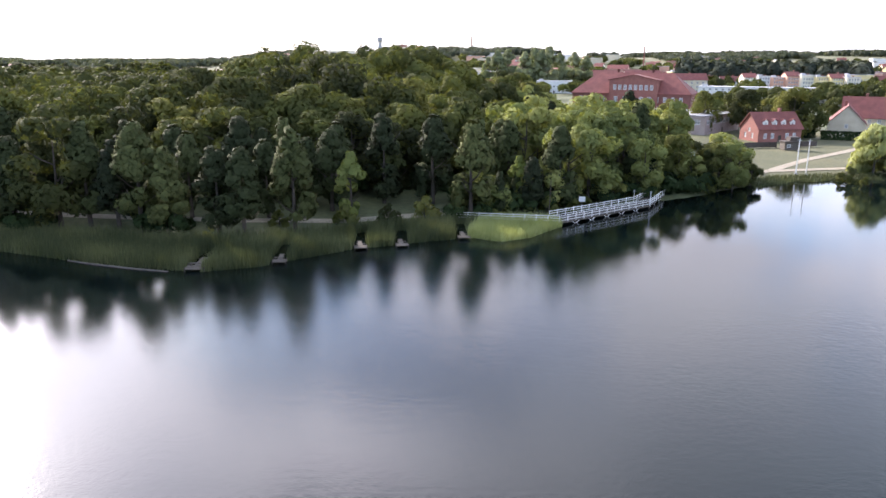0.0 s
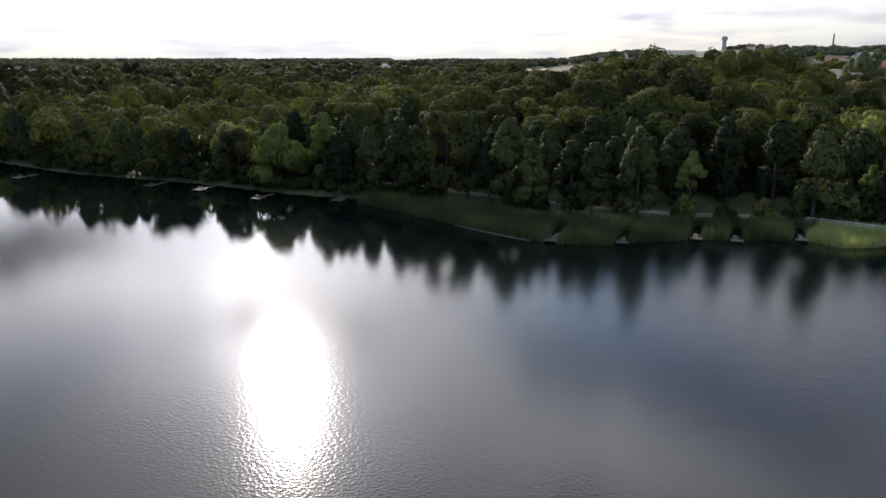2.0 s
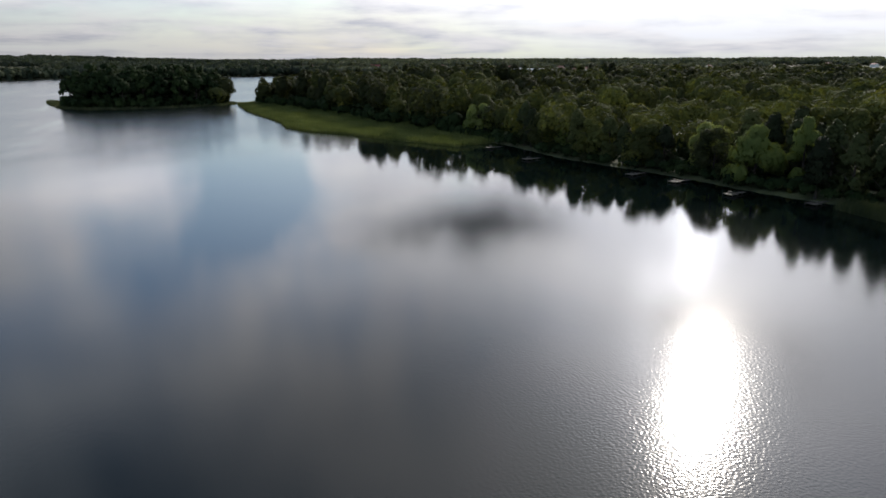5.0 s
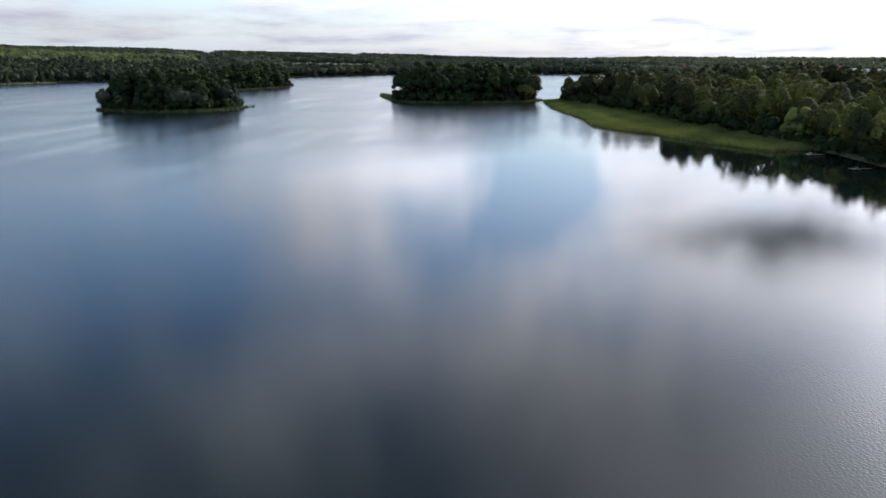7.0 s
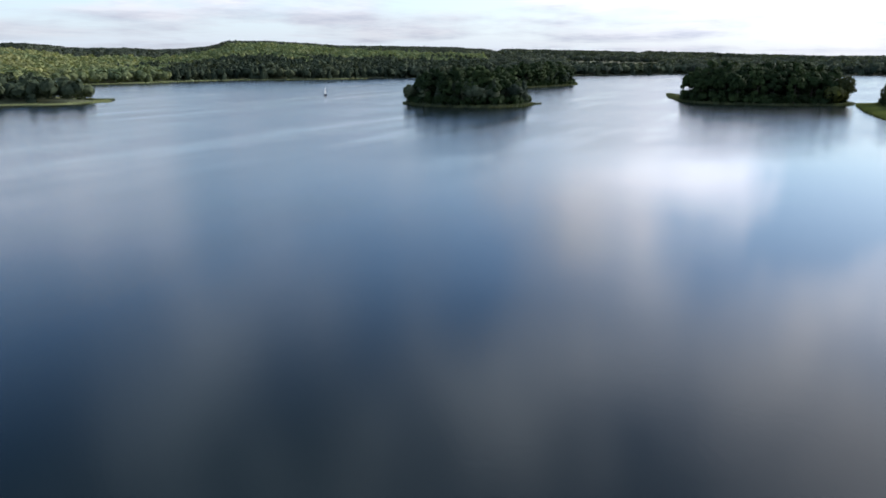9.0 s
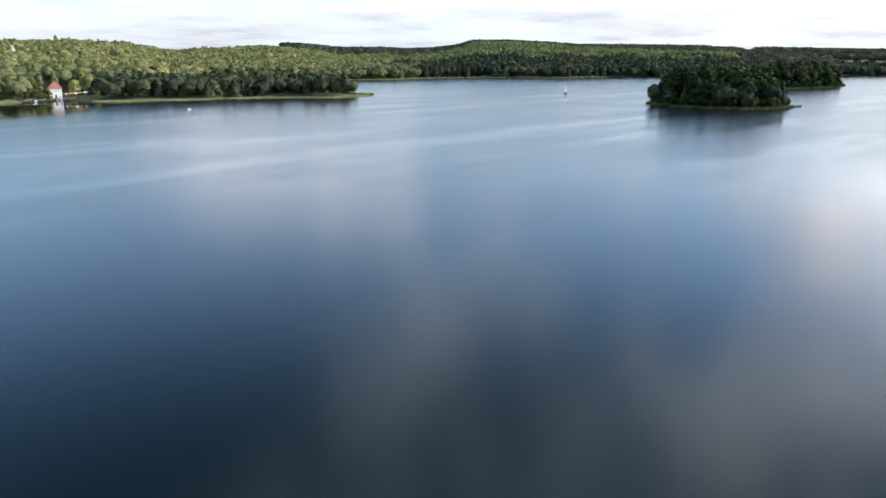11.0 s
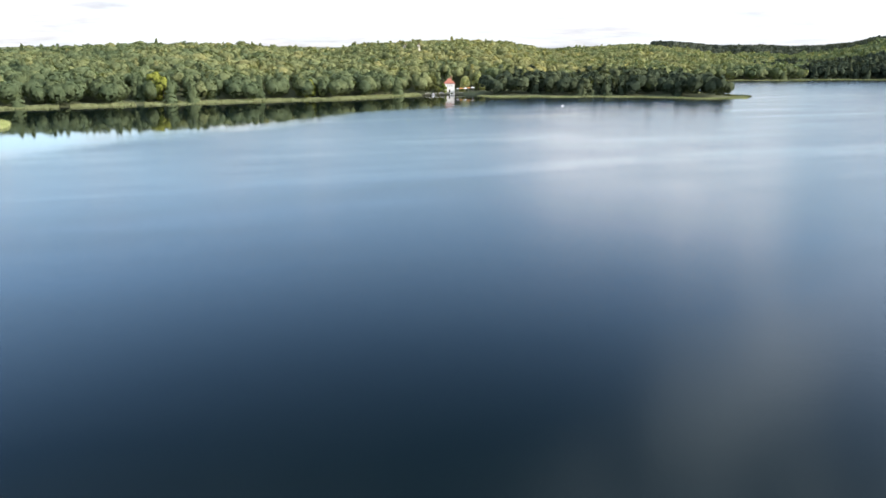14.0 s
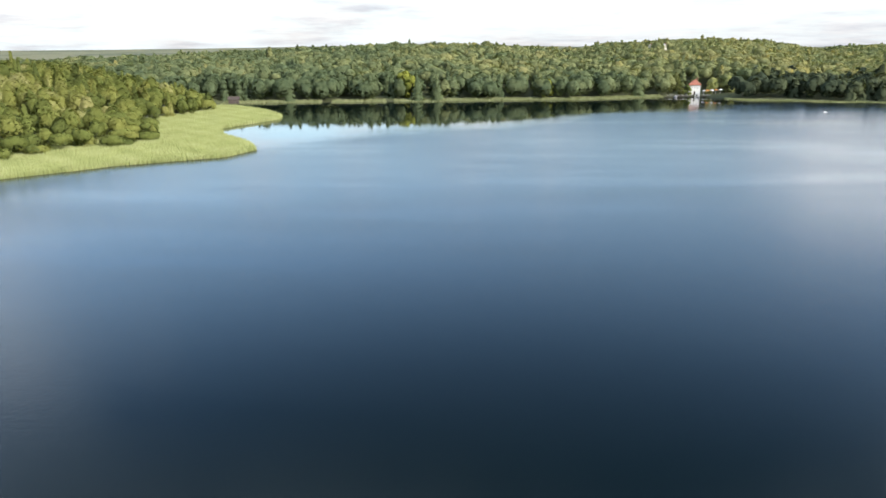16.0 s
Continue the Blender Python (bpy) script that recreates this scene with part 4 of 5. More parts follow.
wood("headland_wood", "dark wood on the low headland", p, rng.uniform(9, 15, len(p)), rng.uniform(3.6, 6.2, len(p)), LEAF_HEADLAND, 24, pines=0.25, full=shore(p) > 0)

p = scatter(lambda p: (shore(p) > 0.6 - 13 * np.clip((p[:, 1] + 335) / 40, 0, 1)) & (p[:, 0] > 150) & (p[:, 1] > -478) & (p[:, 1] < -175) & (p[:, 0] < 360) & (shore(p) < 95), (150, -478, 360, -150), 6.8, rng)
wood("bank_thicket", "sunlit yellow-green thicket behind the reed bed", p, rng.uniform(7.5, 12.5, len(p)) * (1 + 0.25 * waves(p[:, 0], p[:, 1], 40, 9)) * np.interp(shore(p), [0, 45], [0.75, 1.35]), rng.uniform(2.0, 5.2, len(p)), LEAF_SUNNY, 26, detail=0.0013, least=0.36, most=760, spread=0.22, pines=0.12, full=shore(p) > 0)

# ---- reeds ----


def reeds(name, label, outline, box, per_m, tall, wide, mat, seed, clear=()):
    """A bed of upright reed blades standing in shallow water."""
    r = np.random.default_rng(seed)
    n = int((box[2] - box[0]) * (box[3] - box[1]) * per_m)
    p = np.column_stack([r.uniform(box[0], box[2], n), r.uniform(box[1], box[3], n)])
    p = p[outline(p)]
    for x0, y0, x1, y1, w in clear:
        e, d = np.array([x1 - x0, y1 - y0]), p - np.array([x0, y0])
        t = np.clip((d @ e) / (e @ e), 0, 1)
        p = p[np.hypot(*(d - t[:, None] * e).T) > w]
    n = len(p)
    a, lean = r.uniform(0, 6.283, n), r.normal(0, 0.16, (n, 2)) + np.array([0.05, -0.03])
    h = tall * r.uniform(0.65, 1.12, n) * (0.92 + 0.12 * waves(p[:, 0], p[:, 1], 9, seed))
    base = np.column_stack([p, np.maximum(land(p), -0.15)])
    side = np.column_stack([np.cos(a), np.sin(a), 0 * a]) * (wide * r.uniform(0.6, 1.3, n))[:, None]
    tip = base + np.column_stack([lean * h[:, None], h])
    verts = np.stack([base + side, tip, base - side], 1).reshape(-1, 3)
    faces = np.arange(n * 3).reshape(n, 3)
    tint = 0.5 + 0.5 * waves(p[:, 0], p[:, 1], 14, seed + 1) * 0.9 + r.uniform(-0.28, 0.28, n)
    ob = new(name, mesh_from(name, verts, faces, [mat], np.clip(tint, 0.02, 0.98)))
    return tagged(ob, label, "reeds", kind="stuff")


def within(loop):
    loop = np.array(loop, float)
    return lambda p: signed(p, loop) < 0


PIERS = [(-51.8, 77.1), (-43.1, 83.0), (-35.3, 92.7), (-30.0, 95.4), (-22.5, 102.4)]
NEAR_BED = within([(-9, 115), (-13, 106), (-17, 102), (-21, 103.5), (-27, 100), (-31, 96.5), (-36, 93), (-41, 86.5), (-45, 81), (-51, 77), (-61, 76.5), (-72, 77.5), (-84, 79), (-97, 79.5),
                   (-100, 88), (-80, 92), (-57, 94), (-38, 107), (-22, 119), (-11, 119)])
reeds("reed_bed", "dense green reed bed along the park's shore", lambda p: NEAR_BED(p) & (shore(p) < 1.0) & (p[:, 0] < -23), (-100, 75, -8, 121), 42, 2.3, 0.055, REED, 41,
      [(x, y - 1, x - 3, y + 9, 1.0) for x, y in PIERS])
reeds("reed_bed", "bright green reed bed below the boardwalk", lambda p: NEAR_BED(p) & (shore(p) < 1.0) & (p[:, 0] >= -23), (-24, 98, -8, 121), 42, 2.0, 0.055, REED_LIGHT, 48, [(x, y - 1, x - 3, y + 9, 1.0) for x, y in PIERS])
WEST_BED = within([(-214, 40), (-242, 22), (-263, 12), (-281, -3), (-298, -9), (-330, -10), (-370, -17), (-407, -23), (-473, -27), (-478, -10), (-400, 20), (-300, 45), (-225, 62)])
reeds("reed_bed", "green reed bed in front of a wooded shore", lambda p: WEST_BED(p) & (shore(p) < 9), (-480, -30, -212, 62), 9, 2.2, 0.13, REED_GREEN, 42)
EAST_BED = within([(168, -206), (150, -226), (142, -236), (128, -246), (117, -254), (112, -271), (119, -287), (137, -313), (146, -338), (133, -380), (136, -398), (153, -430), (181, -463),
                   (204, -458), (178, -412), (188, -375), (188, -335), (172, -297), (184, -267), (205, -230), (190, -205)])
reeds("reed_bed", "bright yellow-green reed bed below a leafy bank", lambda p: EAST_BED(p) & (shore(p) < 7), (110, -465, 206, -204), 19, 1.9, 0.09, REED_LIGHT, 43)
reeds("reed_bed", "light reed fringe under the wooded hill", lambda p: (shore(p) < 5) & (shore(p) > -5.5 - 2 * waves(p[:, 0], p[:, 1], 60, 2)) & (p[:, 1] < -470), (-90, -562, 196, -480), 4.5, 1.3, 0.2, REED_PALE, 44,
      [(136, -512, 131, -486, 3), (97, -520, 92, -495, 2.5)])
reeds("reed_bed", "green reed fringe round the headland", lambda p: (shore(p) < 1) & (shore(p) > -5 - 4 * (waves(p[:, 0], p[:, 1], 50, 4) > 0.1)) & (p[:, 1] > -545) & (p[:, 1] < -430), (-312, -545, -126, -432), 4.5, 1.1, 0.2, REED_PALE, 45)
TIP = within(oval(-296.5, -472.5, 9.5, 5, 140, 0.05, 4))
reeds("reed_bed", "reeds on the tip of the headland", TIP, (-325, -490, -280, -445), 4, 1.8, 0.22, REED, 46)
reeds("reed_bed", "light reed fringe along the far wooded shore", lambda p: (shore(p) < 1) & (shore(p) > -6) & (p[:, 1] < -520), (-760, -725, -440, -520), 1.6, 1.6, 0.35, REED_PALE, 47)
SPITS = [oval(-510, -138, 44, 5, 18, 0.05, 5), oval(-385, -208, 17, 5, 150, 0.05, 6), oval(-722, -288, 26, 7, 10, 0.05, 7)]
for k, isle in enumerate(ISLANDS):
    inside, spit = within(isle), within(SPITS[(1, 2, 0)[k]])
    near = np.vstack([isle, SPITS[(1, 2, 0)[k]]])
    reeds("reed_bed", "narrow reed fringe round the wooded island", lambda p: ((signed(p, isle) > -1.5) & (signed(p, isle) < 3.5)) | spit(p),
          (*(near.min(0) - 5), *(near.max(0) + 5)), 2.4, 1.8, 0.26, REED, 50 + k)
TOWN_BED = lambda p: (shore(p) < 2.5) & (shore(p) > -2.5 + 1.5 * waves(p[:, 0], p[:, 1], 12, 7)) & (p[:, 0] > 27)
reeds("reed_bed", "reeds and rough grass along the town's lawn", TOWN_BED, (12, 140, 110, 210), 14, 1.2, 0.07, REED, 55)

# ---- building materials ----
BRICK = plain("red_brick", (0.21, 0.085, 0.07), (0.29, 0.12, 0.095), 0.6, 0.85, 0.02)
TILE = plain("red_roof_tiles", (0.165, 0.052, 0.046), (0.24, 0.078, 0.064), 0.5, 0.75, 0.03)
TILE_BROWN = plain("brown_roof_tiles", (0.20, 0.10, 0.08), (0.30, 0.15, 0.11), 0.5, 0.75, 0.03)
BEIGE = plain("beige_plaster", (0.58, 0.50, 0.37), (0.70, 0.62, 0.47), 0.4, 0.85, 0.01)
CREAM = plain("cream_plaster", (0.68, 0.62, 0.50), (0.80, 0.75, 0.62), 0.4, 0.85, 0.01)
SALMON = plain("salmon_plaster", (0.58, 0.33, 0.24), (0.70, 0.42, 0.31), 0.4, 0.85, 0.01)
YELLOW = plain("yellow_plaster", (0.66, 0.55, 0.28), (0.76, 0.66, 0.36), 0.4, 0.85, 0.01)
WHITE = plain("white_paint", (0.68, 0.68, 0.67), (0.82, 0.82, 0.80), 0.8, 0.6, 0.006)
GREY = plain("grey_concrete", (0.30, 0.30, 0.31), (0.44, 0.44, 0.45), 0.5, 0.85, 0.01)
FELT = plain("pale_roofing", (0.40, 0.40, 0.42), (0.55, 0.55, 0.57), 0.3, 0.8, 0.01)
WOOD = plain("weathered_wood", (0.065, 0.055, 0.045), (0.13, 0.11, 0.09), 1.5, 0.8, 0.01)
DARKWOOD = plain("dark_stained_wood", (0.04, 0.032, 0.026), (0.08, 0.06, 0.05), 1.5, 0.7, 0.01)
SAND = plain("sandy_gravel", (0.24, 0.21, 0.155), (0.36, 0.32, 0.25), 0.8, 0.95, 0.03)
STEEL = plain("dark_steel", (0.05, 0.05, 0.055), (0.10, 0.10, 0.105), 2.0, 0.45, 0.003, 0.6)
CANVAS = plain("orange_canvas", (0.62, 0.25, 0.08), (0.72, 0.32, 0.12), 1.0, 0.9, 0.01)


def make_glass():
    m, tree, bsdf, _ = material("window_glass")
    # pale base colour stands in for the bright sky mirrored in the panes
    bsdf.inputs["Base Color"].default_value = (0.26, 0.27, 0.28, 1)
    bsdf.inputs["Roughness"].default_value = 0.08
    bsdf.inputs["IOR"].default_value = 1.5
    return m


GLASS = make_glass()

# ---- building kit ----


def box(bm, x0, y0, z0, x1, y1, z1, m=None):
    v = [bm.verts.new((x, y, z)) for x in (x0, x1) for y in (y0, y1) for z in (z0, z1)]
    if m is not None:
        for q in v:
            q.co = m @ q.co
    for f in ((0, 1, 3, 2), (4, 6, 7, 5), (0, 4, 5, 1), (2, 3, 7, 6), (0, 2, 6, 4), (1, 5, 7, 3)):
        bm.faces.new([v[i] for i in f])


def beam(bm, a, b, wide, high=None):
    """A straight square bar between two points."""
    a, b = Vector(a), Vector(b)
    d = b - a
    m = Matrix.Translation(a) @ d.to_track_quat("X", "Z").to_matrix().to_4x4()
    high = high or wide
    box(bm, 0, -wide / 2, -high / 2, d.length, wide / 2, high / 2, m)


def wall_bm(length, height, openings, gable=0.0, thick=0.3):
    """A wall in the xz plane, its face at y=0 looking to -y, with openings (x, z, w, h) cut through it, and a gable on top."""
    bm = bmesh.new()
    xs = sorted({0.0, length, *[o[0] for o in openings], *[o[0] + o[2] for o in openings]})
    zs = sorted({0.0, height, *[o[1] for o in openings], *[o[1] + o[3] for o in openings]})

    def solid(i, j):
        if not (0 <= i < len(xs) - 1 and 0 <= j < len(zs) - 1):
            return False
        cx, cz = (xs[i] + xs[i + 1]) / 2, (zs[j] + zs[j + 1]) / 2
        return not any(o[0] < cx < o[0] + o[2] and o[1] < cz < o[1] + o[3] for o in openings)

    def quad(*pts):
        bm.faces.new([bm.verts.new(p) for p in pts])

    for i in range(len(xs) - 1):
        for j in range(len(zs) - 1):
            if not solid(i, j):
                continue
            x0, x1, z0, z1 = xs[i], xs[i + 1], zs[j], zs[j + 1]
            quad((x0, 0, z0), (x1, 0, z0), (x1, 0, z1), (x0, 0, z1))
            quad((x0, thick, z1), (x1, thick, z1), (x1, thick, z0), (x0, thick, z0))
            if not solid(i - 1, j):
                quad((x0, 0, z0), (x0, 0, z1), (x0, thick, z1), (x0, thick, z0))
            if not solid(i + 1, j):
                quad((x1, 0, z1), (x1, 0, z0), (x1, thick, z0), (x1, thick, z1))
            if not solid(i, j + 1) and not (gable and j == len(zs) - 2):
                quad((x0, 0, z1), (x1, 0, z1), (x1, thick, z1), (x0, thick, z1))
            if not solid(i, j - 1):
                quad((x0, 0, z0), (x0, thick, z0), (x1, thick, z0), (x1, 0, z0))
    if gable:
        for y in (0, thick):
            quad((0, y, height), (length, y, height), (length / 2, y, height + gable))
        quad((0, 0, height), (length / 2, 0, height + gable), (length / 2, thick, height + gable), (0, thick, height))
        quad((length, thick, height), (length / 2, thick, height + gable), (length / 2, 0, height + gable), (length, 0, height))
    return bm


WINDOWS = {}


def window(parent, m, w, h, simple=False):
    """A window set into its opening: frame with bars, and a pane. Alike windows share their meshes."""
    key = (round(w, 2), round(h, 2), simple)
    if key not in WINDOWS:
        bm, t = bmesh.new(), (0.10 if simple else 0.16)
        for x0, z0, x1, z1 in ((0, 0, w, t), (0, h - t, w, h), (0, t, t, h - t), (w - t, t, w, h - t)):
            box(bm, x0, 0.10, z0, x1, 0.18, z1)
        if not simple:
            box(bm, w / 2 - 0.06, 0.10, t, w / 2 + 0.06, 0.17, h - t)
            box(bm, t, 0.10, h * 0.62, w / 2 - 0.04, 0.165, h * 0.62 + 0.06)
            box(bm, w / 2 + 0.04, 0.10, h * 0.62, w - t, 0.165, h * 0.62 + 0.06)
        pane = bmesh.new()
        box(pane, t * 0.5, 0.135, t * 0.5, w - t * 0.5, 0.15, h - t * 0.5)
        WINDOWS[key] = (finish(bm, "window", WHITE), finish(pane, "pane", GLASS))
    frame_me, pane_me = WINDOWS[key]
    ob = new("window", frame_me)
    ob.parent, ob.matrix_basis = parent, m
    p = new("pane", pane_me)
    p.parent = ob
    return ob


def gable_roof(L, W, eaves, ridge, over=0.5, thick=0.22):
    bm = bmesh.new()
    a, b = L / 2 + over, W / 2 + over
    drop_z = (ridge - eaves) * over / (W / 2)
    for s in (-1, 1):
        lo, hi = (s * b, eaves - drop_z), (0.0, ridge)
        v = [bm.verts.new((x, y, zz + k)) for x in (-a, a) for (y, zz) in (lo, hi) for k in (0, thick)]
        for f in ((0, 1, 3, 2), (4, 6, 7, 5), (0, 4, 5, 1), (2, 3, 7, 6), (0, 2, 6, 4), (1, 5, 7, 3)):
            bm.faces.new([v[i] for i in f])
    return bm


def hip_roof(L, W, eaves, ridge, over=0.6):
    bm = bmesh.new()
    a, b, r = L / 2 + over, W / 2 + over, max(L / 2 - W / 2, 0.1)
    base = [bm.verts.new(p) for p in ((-a, -b, eaves), (a, -b, eaves), (a, b, eaves), (-a, b, eaves))]
    low = [bm.verts.new((v.co.x, v.co.y, eaves - 0.25)) for v in base]
    t0, t1 = bm.verts.new((-r, 0, ridge)), bm.verts.new((r, 0, ridge))
    for f in ((base[0], base[1], t1, t0), (base[2], base[3], t0, t1), (base[1], base[2], t1), (base[3], base[0], t0), low[::-1]):
        bm.faces.new(f)
    for i in range(4):
        bm.faces.new((low[i], low[(i + 1) % 4], base[(i + 1) % 4], base[i]))
    return bm


def rows(length, count, z, w, h, margin=1.2):
    step = (length - 2 * margin) / count
    return [(margin + step * (i + 0.5) - w / 2, z, w, h) for i in range(count)]


def house(name, label, x, y, turn, L, W, eaves, ridge, wall, roof, front=(), side=(), style="gable", chimneys=1, simple=False, z=None, category="house", door=True):
    """A house on an Empty: four walls with openings, roof, windows, door, chimneys. front, side: openings (x, z, w, h)."""
    base = float(land([(x, y)])[0]) - 0.2 if z is None else z
    root = tagged(new(name), label, category)
    root.matrix_basis = pose(x, y, base, 0, 0, turn)
    gable = ridge - eaves if style == "gable" else 0.0
    sides = [(L, front, pose(-L / 2, -W / 2, 0), 0.0), (W, side, pose(L / 2, -W / 2 + 0.003, 0, 0, 0, 90), gable), (L, front if not simple else (), pose(L / 2, W / 2, 0, 0, 0, 180), 0.0), (W, side, pose(-L / 2, W / 2 - 0.003, 0, 0, 0, -90), gable)]
    for k, (length, holes, m, g) in enumerate(sides):
        cut = list(holes)
        if k == 0 and door:
            cut.append((length * 0.5 - 0.6, 0.0, 1.2, 2.2))
            cut = [c for c in cut if c[1] > 2.3 or abs(c[0] + c[2] / 2 - length * 0.5) > 0.7 + c[2] / 2 or c[1] == 0.0]
        w = part("wall", wall_bm(length, eaves, cut, g), wall, root)
        w.matrix_basis = m
        for ox, oz, ow, oh in cut:
            if oz > 0:
                window(w, pose(ox, 0, oz), ow, oh, simple)
            else:
                bm = bmesh.new()
                box(bm, ox, 0.08, 0, ox + ow, 0.14, oh)
                box(bm, ox + ow - 0.2, 0.03, 1.0, ox + ow - 0.12, 0.08, 1.12)
                part("door", bm, DARKWOOD, w, "dark wooden door")
    if style == "gable":
        r = part("roof", gable_roof(L, W, eaves, ridge), roof, root)
    elif style == "hip":
        r = part("roof", hip_roof(L, W, eaves, ridge), roof, root)
    else:
        bm = bmesh.new()
        box(bm, -L / 2 - 0.3, -W / 2 - 0.3, eaves, L / 2 + 0.3, W / 2 + 0.3, eaves + 0.35)
        box(bm, -L / 2 + 1.5, -1.2, eaves + 0.35, -L / 2 + 4.5, 1.2, eaves + 1.5)
        r = part("roof", bm, roof, root)
    for k in range(chimneys):
        bm = bmesh.new()
        cx = L * (0.25 - 0.5 * (k % 2)) * (0.6 if chimneys > 1 else 0.8)
        box(bm, cx - 0.4, 0.4, ridge - 1.6, cx + 0.4, 1.2, ridge + 1.1)
        box(bm, cx - 0.5, 0.3, ridge + 1.1, cx + 0.5, 1.3, ridge + 1.25)
        part("chimney", bm, BRICK, root, "brick chimney")
    return root


def dormers(root, L, W, eaves, ridge, count, roof, wall):
    """Small gabled dormer windows along the front slope."""
    step = L / count
    for i in range(count):
        cx = -L / 2 + step * (i + 0.5)
        d = part("dormer", wall_bm(1.5, 1.4, [(0.25, 0.25, 1.0, 0.95)], 0.6), wall, root)
        d.matrix_basis = pose(cx - 0.75, -W / 2 + 0.9, eaves + 0.7)
        window(d, pose(0.25, 0, 0.25), 1.0, 0.95)
        bm = bmesh.new()
        for s in (-1, 1):
            v = [bm.verts.new(q) for q in ((0.75, -0.25, 2.1), (0.75, 2.6, 2.1), (0.75 + s * 1.0, 2.6, 1.3), (0.75 + s * 1.0, -0.25, 1.3))]
            bm.faces.new(v)
            u = [bm.verts.new(p.co + Vector((0, 0, 0.12))) for p in v]
            bm.faces.new(u[::-1])
            for k in range(4):
                bm.faces.new((v[k], v[(k + 1) % 4], u[(k + 1) % 4], u[k]))
        cap = part("dormer_roof", bm, roof, d)
        bm = bmesh.new()
        for x in (0, 1.35):
            box(bm, x, 0.3, 0, x + 0.15, 2.4, 1.4)
        part("cheek", bm, wall, d)


# the large red-brick school above the trees
front = rows(47, 14, 1.6, 1.3, 2.2, 2) + rows(47, 14, 5.2, 1.3, 2.2, 2) + rows(47, 14, 8.6, 1.3, 2.1, 2)
side = rows(17, 4, 1.6, 1.3, 2.2) + rows(17, 4, 5.2, 1.3, 2.2) + rows(17, 4, 8.6, 1.3, 2.1)
SX, SY, ST = 2.0, 312.5, -12.3
school = house("school_building", "large red-brick school with a tiled hip roof and white windows", SX, SY, ST, 47, 17, 12.0, 20.0, BRICK, TILE, front, side, "hip", 4, category="building", z=1.4)
bay = wall_bm(19, 17.2, rows(19, 8, 13.4, 1.25, 2.0, 1.2) + rows(19, 5, 8.6, 1.5, 2.2, 1.2) + rows(19, 5, 5.2, 1.5, 2.2, 1.2), 1.9, 0.4)
bw = part("central_bay", bay, BRICK, school, "brick bay with a row of eight upper windows")
bw.matrix_basis = pose(-8.0, -10.2, 0)
for o in rows(19, 8, 13.4, 1.25, 2.0, 1.2) + rows(19, 5, 8.6, 1.5, 2.2, 1.2) + rows(19, 5, 5.2, 1.5, 2.2, 1.2):
    window(bw, pose(o[0], 0, o[1]), o[2], o[3])
for sx in (-8.0, 10.6):
    bm = bmesh.new()
    box(bm, sx, -9.8, 0, sx + 0.4, -1.0, 17.2)
    part("bay_cheek", bm, BRICK, school)
bm = bmesh.new()
for s in (-1, 1):
    v = [bm.verts.new(q) for q in ((1.5, -10.6, 19.2), (1.5, 0.5, 19.2), (1.5 + s * 10.2, 0.5, 17.0), (1.5 + s * 10.2, -10.6, 17.0))]
    u = [bm.verts.new(p.co + Vector((0, 0, 0.25))) for p in v]
    bm.faces.new(v)
    bm.faces.new(u[::-1])
    for k in range(4):
        bm.faces.new((v[k], v[(k + 1) % 4], u[(k + 1) % 4], u[k]))
part("bay_roof", bm, TILE, school)

house("annex_building", "low flat-roofed grey school annex with long window bands", 19.5, 280.5, 61, 29, 30, 6.4, 6.4, plain("pink_grey_plaster", (0.36, 0.29, 0.28), (0.46, 0.38, 0.36), 0.4, 0.85, 0.01), GREY,
      rows(29, 10, 3.6, 2.1, 1.6, 0.8), rows(30, 8, 3.6, 2.1, 1.6), "flat", 0, category="building")
brick = house("brick_house", "small red-brick house with a red tiled roof and dormers", 44.5, 251, 25, 15, 10, 4.4, 9.0, BRICK, TILE, rows(15, 5, 1.2, 1.2, 1.7), rows(10, 2, 1.2, 1.1, 1.6) + [(4.4, 4.0 - 0.9, 1.2, 1.3)], "gable", 1)
dormers(brick, 12.5, 10, 4.4, 9.0, 4, TILE, WHITE)
house("beige_house", "beige plastered house with a steep red gable roof", 71.7, 272, 76, 15, 11, 5.0, 10.6, BEIGE, TILE, rows(15, 4, 1.2, 1.2, 1.5), [(5.0, 1.0, 1.0, 1.5), (5.0, 3.3, 1.0, 1.4)], "gable", 1)
house("beige_house", "broad house with a long red tiled roof behind a gable", 84, 286, -14, 20, 11, 6.0, 12.5, BEIGE, TILE, rows(20, 6, 1.2, 1.2, 1.5) + rows(20, 6, 3.9, 1.2, 1.4), (), "gable", 2)
house("apartment_block", "long white apartment block with a flat pale roof", 82, 471, -10, 82, 12, 9.0, 9.0, WHITE, FELT, rows(82, 22, 1.2, 1.6, 1.4) + rows(82, 22, 4.2, 1.6, 1.4) + rows(82, 22, 7.0, 1.6, 1.3), (), "flat", 0, True, category="building")
house("white_building", "white flat-roofed building beyond the park trees", -55, 560, 4, 26, 12, 9.0, 9.0, WHITE, FELT, rows(26, 7, 1.2, 1.6, 1.4) + rows(26, 7, 4.6, 1.6, 1.4), (), "flat", 0, True, category="building")

# a closed row of coloured terraced houses
r_turn = (0, 1.5, -1, 0.5)
